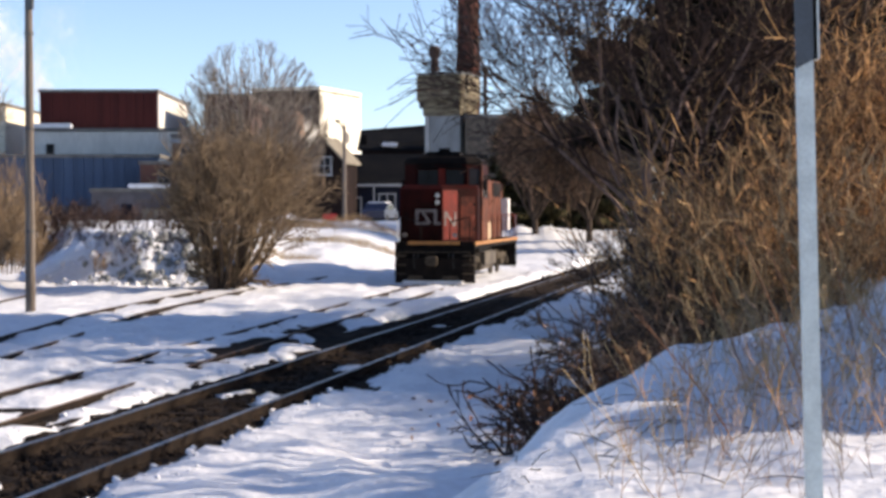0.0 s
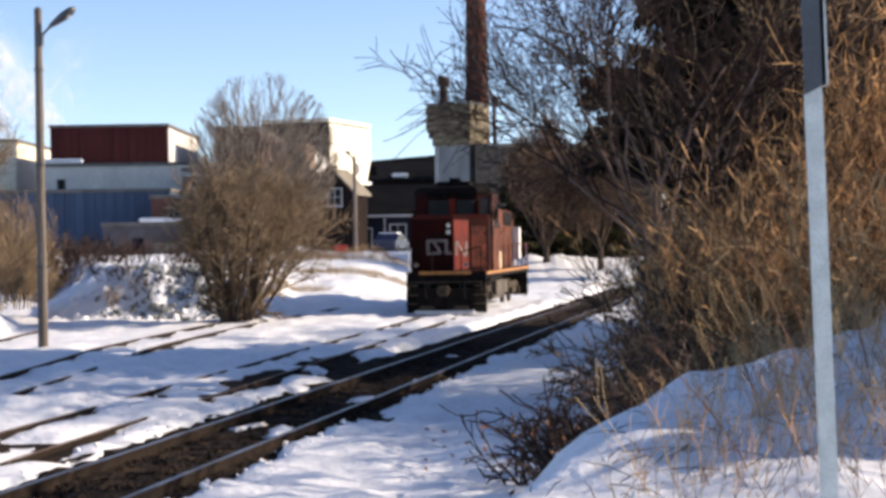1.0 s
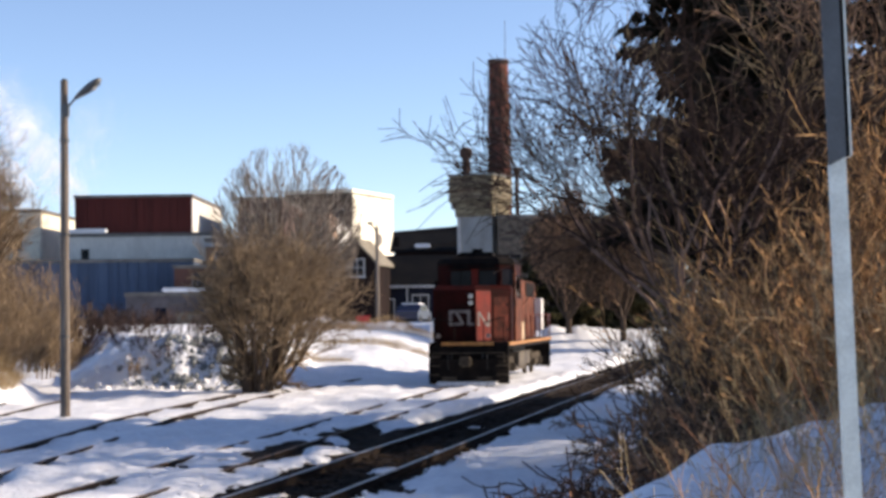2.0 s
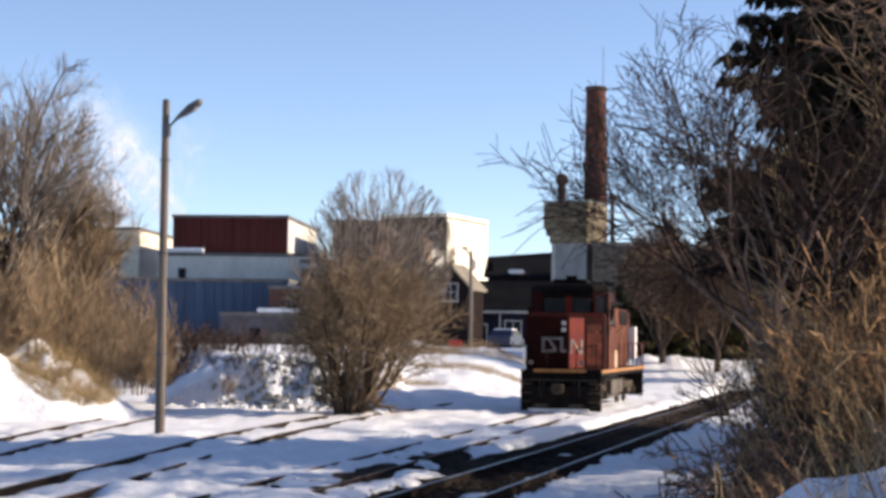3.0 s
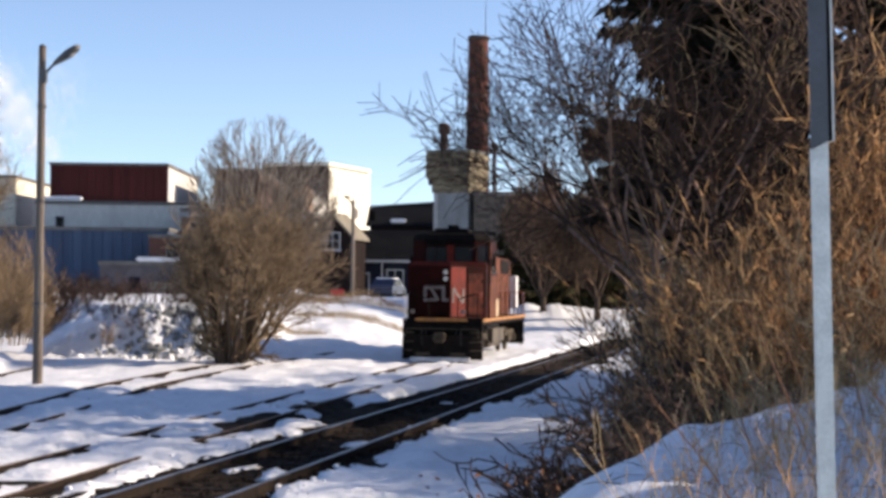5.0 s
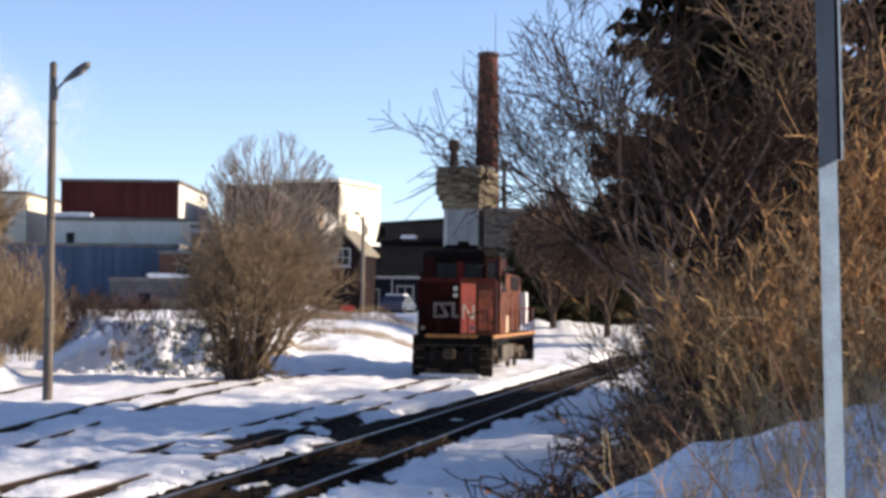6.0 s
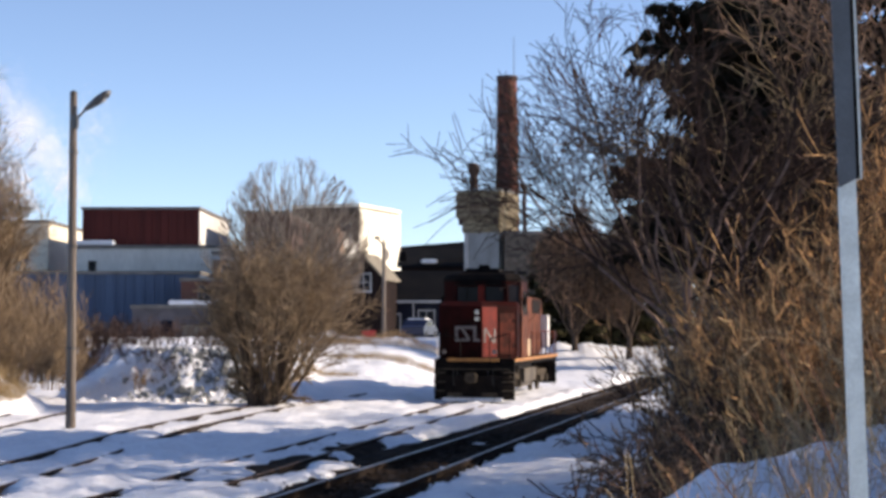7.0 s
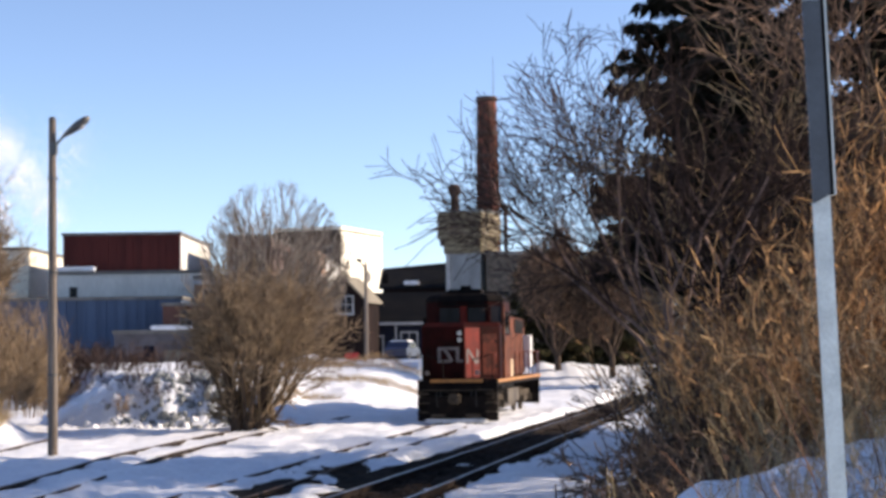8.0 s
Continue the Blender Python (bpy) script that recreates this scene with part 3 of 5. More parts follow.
    for s in (-1, 1):
        part("louvre_panel", box(s * 0.95 - 0.03, s * 0.95 + 0.03, 11.2, 14.6, 3.4, 4.0, 0.01), M["loco_black"], hood)
        part("hood_patch", box(s * 0.96 - 0.02, s * 0.96 + 0.02, 5.0, 9.2, 3.42, 3.95, 0.01), M["loco_cream"], hood, "pale weathered upper hood panel")
        # Juts out sideways so that a white face shows in the camera's view.
        part("end_panel", box(min(s * 0.96, s * 1.3), max(s * 0.96, s * 1.3), 14.75, 15.5, 1.9, 3.35, 0.02), M["loco_white"], hood, "white panel at the hood's rear end, widened towards the camera")
    for y in (9.6, 11.6, 13.6):
        b = lathe([(0.62, 4.1), (0.62, 4.25), (0.5, 4.3)], 20)
        bmesh.ops.translate(b, vec=(0, y, 0), verts=b.verts)
        part("roof_fan", b, M["loco_black"], hood)
    part("exhaust_stack", box(-0.2, 0.2, 7.3, 8.3, 4.05, 4.45, 0.04), M["loco_black"], hood)
    part("dynamic_brake_blister", box(-0.85, 0.85, 5.2, 7.2, 4.08, 4.4, 0.12), M["loco_black"], hood)
    part("air_filter_box", box(-1.3, 1.3, 4.72, 6.0, 3.3, 4.72, 0.08), M["loco_black"], loco)
    part("battery_box", box(0.98, 1.4, 4.8, 6.6, 1.57, 2.3, 0.03), M["loco_cream"], loco, "pale weathered battery box")
    b = tube((0, 3.2, 4.95), (0, 3.2, 5.1), 0.04, 0.04, 6)
    for dx in (-0.14, 0.0, 0.14):
        tube((dx, 3.4, 5.1), (dx, 2.95, 5.1), 0.035, 0.09, 8, b)
    part("horn", b, M["loco_black"], loco)
    part("antenna", tube((0.5, 3.8, 4.8), (0.5, 3.8, 5.3), 0.012, 0.008, 5), M["loco_black"], loco)
    # trucks
    for yc in (3.1, 13.6):
        truck = part("truck", box(-0.6, 0.6, yc - 1.9, yc + 1.9, 0.55, 0.95, 0.05), M["truck_grey"], loco)
        for s in (-1, 1):
            fr = box(s * 1.05 - 0.08, s * 1.05 + 0.08, yc - 1.95, yc + 1.95, 0.62, 0.92, 0.05)
            box(s * 1.05 - 0.11, s * 1.05 + 0.11, yc - 0.5, yc + 0.5, 0.35, 0.66, 0.05, fr)
            part("side_frame", fr, M["truck_grey"], truck)
            for dy in (-1.37, 1.37):
                b = lathe([(0.53, -0.07), (0.53, -0.04), (0.5, 0.0), (0.5, 0.07), (0.2, 0.075)], 24)
                bmesh.ops.transform(b, matrix=Matrix.Translation((s * 0.76, yc + dy, 0.5)) @ Matrix.Rotation(radians(90 * s), 4, "Y"), verts=b.verts)
                part("wheel", b, M["truck_grey"], truck)
                part("axle_box", box(s * 1.16 - 0.1, s * 1.16 + 0.1, yc + dy - 0.2, yc + dy + 0.2, 0.36, 0.7, 0.05), M["truck_grey"], truck)
            for dy in (-0.72, 0.72):
                b = bmesh.new()
                for i in range(4):
                    tube((s * 1.1, yc + dy, 0.5 + i * 0.09), (s * 1.1, yc + dy, 0.56 + i * 0.09), 0.1, 0.1, 10, b)
                part("spring", b, M["truck_grey"], truck)
    tank = box(-1.2, 1.2, 6.0, 10.7, 0.3, 1.3, 0.22)
    part("fuel_tank", tank, M["loco_salt"], loco, "grimy fuel tank with road salt")
    # handrails
    for s in (-1, 1):
        ys = [5.0, 6.8, 8.6, 10.4, 12.2, 14.0, 15.8, 16.8]
        for y in ys:
            part("stanchion", tube((s * 1.46, y, 1.55), (s * 1.46, y, 2.6), 0.02, 0.02, 6), M["loco_brown_red"], loco)
        part("handrail", tube((s * 1.46, ys[0], 2.6), (s * 1.46, ys[-1], 2.6), 0.02, 0.02, 6), M["loco_brown_red"], loco)
        b = tube((s * 1.42, 0.36, 1.0), (s * 1.42, 0.36, 2.35), 0.022, 0.022, 6)
        tube((s * 1.42, 0.36, 2.35), (s * 1.36, 1.3, 2.55), 0.022, 0.022, 6, b)
        part("handrail", b, M["loco_white"] if s < 0 else M["loco_brown_red"], loco)
        b = tube((s * 1.42, 17.0, 0.5), (s * 1.42, 17.0, 2.6), 0.022, 0.022, 6)
        part("handrail", b, M["loco_white"], loco)
        for z in (0.35, 0.68, 1.02):
            part("step", box(min(s * 1.05, s * 1.5), max(s * 1.05, s * 1.5), 16.9, 17.25, z, z + 0.045, 0.01), M["truck_grey"], loco)
    part("rear_pilot", box(-1.45, 1.45, 16.8, 17.0, 0.2, 1.35, 0.03), M["loco_black"], loco)
    part("windscreen_wiper", tube((-0.5, 2.15, 4.3), (-0.6, 2.15, 3.75), 0.012, 0.012, 5), M["loco_black"], cab)
    part("snow_shield", box(-0.9, 0.9, 0.12, 0.2, 1.05, 1.35, 0.02), M["loco_black"], pilot)


build_locomotive()


# ---- buildings ----
def window(parent, m, w, h, bars=(1, 1), frame_mat="trim", depth=0.12, sill=True):
    """A framed window set on a wall; m carries x along the wall, -y outwards, origin at the sill's middle."""
    fr = bmesh.new()
    t = max(0.09, w * 0.09)
    for a, b2, c, d in ((-w / 2 - t, -w / 2, -t, h + t), (w / 2, w / 2 + t, -t, h + t), (-w / 2, w / 2, h, h + t), (-w / 2, w / 2, -t, 0)):
        box(a, b2, -depth, 0.06, c, d, 0, fr)
    for i in range(bars[0]):
        x = -w / 2 + w * (i + 1) / (bars[0] + 1)
        box(x - 0.035, x + 0.035, -depth * 0.7, 0.05, 0, h, 0, fr)
    for i in range(bars[1]):
        z = h * (i + 1) / (bars[1] + 1)
        box(-w / 2, w / 2, -depth * 0.65, 0.05, z - 0.035, z + 0.035, 0, fr)
    bmesh.ops.transform(fr, matrix=m, verts=fr.verts)
    win = part("window", fr, M[frame_mat], parent)
    g = box(-w / 2, w / 2, -0.03, 0.05, 0, h)
    bmesh.ops.transform(g, matrix=m, verts=g.verts)
    part("pane", g, M["dark_glass"], win)
    if sill:
        s = box(-w / 2 - t * 1.5, w / 2 + t * 1.5, -depth - 0.12, 0.02, -t - 0.1, -t)
        bmesh.ops.transform(s, matrix=m, verts=s.verts)
        part("sill", s, M[frame_mat], win)
    return win


def on_front(x, z, y=0.0):
    return Matrix.Translation((x, y, z))


def on_right(y, z, x):
    return Matrix.Translation((x, y, z)) @ Matrix.Rotation(radians(90), 4, "Z")


def block(name, m, w, d, h, wall, label, coping="roof_edge", snowy=False, right="", cap=0.35):
    """A flat-roofed block; origin at the front right corner, running to -x and +y."""
    ob = thing(name, m, label, "building")
    part("wall", box(-w, 0, 0, d, -1.0, h), M[wall], ob)
    if right:
        part("side_wall", box(0.0, 0.12, 0.15, d - 0.15, -1.0, h - cap * 0.5), M[right], ob, "sunlit side wall")
    bm = bmesh.new()
    for a, b2, c, e in ((-w - 0.15, 0.15, -0.15, 0.2), (-w - 0.15, 0.15, d - 0.2, d + 0.15), (-w - 0.15, -w + 0.2, 0.2, d - 0.2), (-0.2, 0.15, 0.2, d - 0.2)):
        box(a, b2, c, e, h, h + cap, 0, bm)
    part("coping", bm, M[coping], ob)
    part("roof", box(-w + 0.2, -0.2, 0.2, d - 0.2, h, h + (0.25 if snowy else 0.1)), M["heaped_snow" if snowy else "dark_roof"], ob)
    return ob


def ribs(parent, w, h, step, mat, z0=0.0):
    """Raised standing seams on a sheet-metal front."""
    x = -w + step / 2
    while x < 0:
        part("seam", box(x - 0.05, x + 0.05, -0.07, 0.0, z0, h), M[mat], parent)
        x += step


# sheet-metal works with its stepped roofs
grey = block("metal_warehouse", pose(-28.4, 165, 0), 32, 22, 8.45, "blue_siding", "blue-grey sheet-metal warehouse in shade")
ribs(grey, 32, 8.4, 1.0, "blue_siding")
part("girt", box(-32, 0, -0.12, -0.075, 3.3, 3.6), M["roof_edge"], grey)
for x in (-26.0, -17.0, -8.0):
    part("loading_door", box(x - 1.8, x + 1.8, -0.14, -0.075, 0.0, 3.2), M["grey_siding"], grey)
white = block("white_works", pose(-26.8, 175.5, 0), 17.4, 4.0, 11.6, "white_wall", "white rendered works building with snow on its roof edge", snowy=True)
window(white, on_front(-14.85, 8.7), 0.7, 1.5, (0, 0), "roof_edge", sill=False)
part("roof_snow", box(-17.4, -12.5, -0.25, 0.5, 11.95, 12.45, 0.15), M["heaped_snow"], white, "ridge of snow along the roof edge")
red = block("red_works", pose(-31.06, 180, 0), 12.8, 21, 16.1, "red_siding", "dark red sheet-clad works hall with a sunlit white end", "roof_edge", right="white_wall", cap=0.3)
ribs(red, 12.8, 16.0, 0.9, "red_siding", 11.5)
far_left = block("pale_block", pose(-50.3, 190, 0), 14, 22, 15.3, "beige_wall", "pale rendered block with a sunlit end wall", right="beige_wall")
for x in (-3.0, -7.0, -11.0):
    window(far_left, on_front(x, 11.0), 1.4, 1.8)

shed = block("low_shed", pose(-23.6, 150, 0), 8.3, 9, 4.8, "grey_siding", "low grey shed with snow on its flat roof", snowy=True)
# Solid navy panel; the doorway's inner shade is only its colour.
part("shed_door", box(-5.6, -4.6, -0.1, 0.0, 1.6, 3.7), M["house_navy"], shed, "solid dark panel standing for the shade in a doorway")
part("roof_snow", box(-5.0, -0.1, -0.3, 0.6, 5.15, 5.55, 0.14), M["heaped_snow"], shed)
for i in range(5):
    part("plank", box(-3.6 + i * 0.02, -0.6, -0.9 - 0.1 * i, -0.7 - 0.1 * i, 1.7 + 0.33 * i, 1.95 + 0.33 * i), M["tan_roof"], shed, "stacked pale timber")
small = block("brick_annex", pose(-22.8, 160, 0), 6.5, 7, 7.6, "brick", "small brick annex behind the shed")
for x in (-1.6, -4.2):
    window(small, on_front(x, 5.6), 1.0, 1.4, (1, 1), "roof_edge")

# brick terrace with pale dressings
terrace = block("brick_terrace", pose(-15.2, 172, 0), 13.0, 9, 10.8, "pale_brick", "brown brick terrace with pale window dressings", right="pale_brick")
for i, x in enumerate((-1.4, -3.9, -6.4, -8.9, -11.4)):
    window(terrace, on_front(x, 7.6), 1.1, 2.0, (0, 1))
    window(terrace, on_front(x, 3.8), 1.1, 2.0, (0, 1))
part("cornice", box(-13.1, 0.1, -0.3, 0.0, 10.2, 10.7), M["trim"], terrace, "pale cornice")
part("end_bay", box(-3.6, 0.05, -0.25, 8.8, 10.8, 13.6, 0.04), M["pale_brick"], terrace, "taller sunlit end bay")
brick = block("brick_warehouse", pose(-21.6, 185, 0), 5.0, 24, 16.0, "brick", "tall dark red brick warehouse")
for x in (-1.4, -3.6):
    window(brick, on_front(x, 12.4), 1.1, 2.0)
arch = block("white_hall", pose(-17.55, 200, 0), 6.0, 31, 14.9, "white_wall", "white hall with tall dark arched windows", right="white_wall")
for y in (8.0, 20.0):
    w = window(arch, on_right(y, 7.6, 0.12), 3.6, 4.2, (1, 1))
    b = bmesh.new()
    ring = [b.verts.new((1.8 * math.cos(a), -0.02, 1.5 * math.sin(a))) for a in [math.pi * i / 12 for i in range(13)]]
    back = [b.verts.new((v.co.x, 0.1, v.co.z)) for v in ring]
    b.faces.new(ring[::-1])
    for i in range(12):
        b.faces.new((ring[i], ring[i + 1], back[i + 1], back[i]))
    bmesh.ops.transform(b, matrix=on_right(y, 11.8, 0.12), verts=b.verts)
    part("fanlight", b, M["dark_glass"], w)
# Front is browner than the side wall: its shade is in the colour.
beige = block("beige_block", pose(-17.6, 235, 0, 0, 0, -20), 10.5, 15, 20.6, "beige_wall_shaded", "tall block, front coloured brown for shade, one sunlit cream wall", "beige_wall", right="beige_wall", cap=0.5)
part("sign_disc", tube((0.12, 9.6, 14.2), (0.2, 9.6, 14.2), 0.85, 0.85, 20), M["roof_edge"], beige)
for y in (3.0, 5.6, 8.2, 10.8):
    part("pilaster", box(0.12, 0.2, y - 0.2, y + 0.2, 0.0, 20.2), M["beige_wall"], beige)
for x in (-2.0, -5.0, -8.0):
    window(beige, on_front(x, 16.0), 1.4, 2.2)


def gable_house(name, m, w, d, eave, ridge, wall, roof, label, over=0.45):
    """A house with its gable to the front; origin at the front middle on the ground."""
    ob = thing(name, m, label, "house")
    bm = bmesh.new()
    ring = [(-w / 2, -1.0), (w / 2, -1.0), (w / 2, eave), (0, ridge), (-w / 2, eave)]
    a = [bm.verts.new((x, 0, z)) for x, z in ring]
    b = [bm.verts.new((x, d, z)) for x, z in ring]
    bm.faces.new(a)
    bm.faces.new(b[::-1])
    for i in range(5):
        j = (i + 1) % 5
        bm.faces.new((a[j], a[i], b[i], b[j]))
    bmesh.ops.recalc_face_normals(bm, faces=bm.faces[:])
    part("wall", bm, M[wall], ob)
    for s in (-1, 1):
        run, rise = w / 2 + over, (ridge - eave) * (w / 2 + over) / (w / 2)
        bm = bmesh.new()
        q = [(0, -over, ridge + 0.04), (s * run, -over, ridge - rise + 0.04), (s * run, d + over, ridge - rise + 0.04), (0, d + over, ridge + 0.04)]
        lo = [bm.verts.new(v) for v in q]
        hi = [bm.verts.new((x, y, z + 0.2)) for x, y, z in q]
        bm.faces.new(lo)
        bm.faces.new(hi[::-1])
        for i in range(4):
            j = (i + 1) % 4
            bm.faces.new((lo[i], lo[j], hi[j], hi[i]))
        bmesh.ops.recalc_face_normals(bm, faces=bm.faces[:])
        part("roof", bm, M[roof], ob)
        bm = tube((0, -over - 0.03, ridge + 0.12), (s * run, -over - 0.03, ridge - rise + 0.12), 0.1, 0.1, 4)
        part("bargeboard", bm, M["tan_roof"], ob)
    return ob


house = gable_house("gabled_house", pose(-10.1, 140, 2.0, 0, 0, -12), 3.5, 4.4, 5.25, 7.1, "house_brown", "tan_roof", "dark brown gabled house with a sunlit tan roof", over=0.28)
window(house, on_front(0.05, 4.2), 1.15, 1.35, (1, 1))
# Added box hides the strip of white hall left of the house.
part("gap_screen", box(-4.6, -1.755, 0.3, 4.0, -1.0, 3.6, 0.03), M["house_brown"], house, "dark box added beside the gable wall to cover a gap")


def long_house():
    ob = thing("long_house", pose(-3.4, 145, 2.0), "long low navy house with white fascia and dark roof", "house")
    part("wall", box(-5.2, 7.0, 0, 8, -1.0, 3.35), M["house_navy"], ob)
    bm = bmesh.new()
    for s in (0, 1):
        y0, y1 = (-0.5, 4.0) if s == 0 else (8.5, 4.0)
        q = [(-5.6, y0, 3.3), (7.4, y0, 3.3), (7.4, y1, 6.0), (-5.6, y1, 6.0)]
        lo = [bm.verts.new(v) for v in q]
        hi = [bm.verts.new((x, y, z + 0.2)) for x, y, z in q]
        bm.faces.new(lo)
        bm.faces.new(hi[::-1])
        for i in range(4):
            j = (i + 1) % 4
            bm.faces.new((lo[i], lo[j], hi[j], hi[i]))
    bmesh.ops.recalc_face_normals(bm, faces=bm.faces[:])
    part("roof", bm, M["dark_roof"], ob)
    part("fascia", box(-5.6, 7.4, -0.58, -0.51, 3.2, 3.42), M["trim"], ob, "white fascia board")
    bm = bmesh.new()
    for a, b2, c, d in ((-4.8, -4.66, 0.2, 2.3), (-3.86, -3.72, 0.2, 2.3), (-4.66, -3.86, 2.16, 2.3)):
        box(a, b2, -0.1, 0.0, c, d, 0, bm)
    door = part("door", bm, M["trim"], ob, "white door frame")
    part("leaf", box(-4.66, -3.86, -0.05, 0.0, 0.2, 2.16), M["dark_glass"], door)
    window(ob, on_front(-1.5, 1.1), 1.3, 1.4, (1, 0))
    window(ob, on_front(0.9, 1.1), 1.3, 1.4, (1, 0))
    part("porch_post", box(-2.7, -2.58, -0.5, -0.38, 0.0, 3.2), M["trim"], ob)


long_house()


def slate_hall():
    ob = thing("slate_hall", pose(-4.4, 170, 0), "large hall with a dark slate roof and a patch of snow", "building")
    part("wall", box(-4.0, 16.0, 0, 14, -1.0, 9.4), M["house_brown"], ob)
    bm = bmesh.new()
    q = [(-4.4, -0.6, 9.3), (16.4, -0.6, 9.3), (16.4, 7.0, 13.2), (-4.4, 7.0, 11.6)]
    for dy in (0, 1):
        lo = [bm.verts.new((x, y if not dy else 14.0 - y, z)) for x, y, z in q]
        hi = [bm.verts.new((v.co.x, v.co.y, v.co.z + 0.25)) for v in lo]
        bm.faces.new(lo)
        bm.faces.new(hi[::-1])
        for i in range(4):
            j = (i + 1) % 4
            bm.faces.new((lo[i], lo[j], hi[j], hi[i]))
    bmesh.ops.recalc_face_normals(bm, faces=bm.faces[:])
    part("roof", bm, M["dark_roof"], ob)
    part("roof_snow", box(-1.9, -0.2, -0.9, 0.3, 9.75, 10.15, 0.14), M["heaped_snow"], ob, "patch of snow at the eave")
    part("vent", box(-4.1, -3.5, 1.0, 1.6, 9.8, 11.0, 0.03), M["loco_black"], ob)


slate_hall()


def boiler_tower():
    ob = thing("boiler_tower", pose(1.75, 163.5, 0, 0, 0, -25), "square concrete boiler tower with a stained tank on top", "tower")
    w = 4.9
    part("shaft", box(-w + 0.9, -0.3, 0.4, w - 0.6, -1.0, 12.6), M["concrete"], ob)
    # Paler trim colour carries the lit strip on the shaft's left edge.
    part("pilaster", box(-w + 0.85, -w + 1.3, 0.25, 0.4, -1.0, 12.6), M["trim"], ob)
    part("collar", box(-w + 0.6, -0.15, 0.2, w - 0.4, 12.6, 14.0, 0.08), M["tank_wall"], ob)
    tank = part("tank", box(-w, 0, 0, w, 14.0, 16.7, 0.12), M["tank_wall"], ob, "stained ochre tank house")
    part("rim", box(-w - 0.12, 0.12, -0.12, w + 0.12, 16.7, 16.9, 0.05), M["concrete"], ob)
    for x in (-w + 0.5, -0.5):
        part("bracket", box(x - 0.15, x + 0.15, -0.02, 0.5, 13.4, 14.0), M["soot"], ob)
    for z in (14.6, 15.3, 16.0):
        part("band", box(-w - 0.03, 0.03, -0.03, w + 0.03, z, z + 0.08), M["soot"], tank)
    side = block("boiler_house", pose(7.2, 163.0, 0), 5.0, 8, 12.3, "loco_salt", "dark stained low boiler house beside the tower")


boiler_tower()


def chimneys():
    ch = thing("chimney_stack", pose(2.55, 168.5, 0), "tall rusty iron smokestack streaked with soot", "chimney")
    part("shaft", lathe([(1.35, -1.0), (1.22, 14.0), (1.17, 18.0), (1.03, 27.0), (1.0, 28.4)], 32), M["rust"], ch, smooth=True)
    for z, r in ((17.8, 1.19), (20.2, 1.15), (22.6, 1.11), (25.0, 1.075)):
        part("hoop", lathe([(r + 0.02, z), (r + 0.05, z + 0.05), (r + 0.05, z + 0.25), (r + 0.02, z + 0.3)], 32), M["soot"], ch)
    part("crown", lathe([(1.02, 28.4), (1.1, 28.5), (1.1, 28.85), (0.85, 28.9), (0.8, 28.5)], 32), M["soot"], ch)
    part("lightning_rod", tube((0.7, 0, 28.4), (0.7, 0, 33.0), 0.04, 0.02, 6), M["soot"], ch)
    for i in range(14):
        part("rung", box(-1.35, -1.1, -0.25, 0.25, 14.5 + i, 14.55 + i), M["soot"], ch)
    v = thing("flue_pipe", pose(-0.85, 166.5, 0), "short sooty flue with a wide cowl", "flue")
    part("pipe", tube((0, 0, 12), (0, 0, 19.0), 0.42, 0.42, 16), M["soot"], v)
    part("cowl", lathe([(0.42, 18.6), (0.62, 18.8), (0.62, 19.5), (0.3, 19.75)], 16), M["soot"], v)
    v = thing("vent_pipe", pose(4.2, 165.0, 0), "slim dark vent pipe on the boiler house", "flue")
    part("pipe", tube((0, 0, 10), (0, 0, 17.0), 0.2, 0.2, 12), M["soot"], v)
    part("cowl", lathe([(0.2, 16.9), (0.34, 17.0), (0.34, 17.3), (0.1, 17.4)], 12), M["soot"], v)


chimneys()

cottage = gable_house("white_cottage", pose(12.6, 122, 1.6, 0, 0, -10), 4.4, 9, 3.6, 5.8, "white_wall", "dark_roof", "small white cottage half hidden by brush")
window(cottage, on_front(0.0, 1.4), 1.0, 1.3, (1, 1))
window(cottage, on_front(0.0, 3.6), 0.8, 1.0, (1, 1))


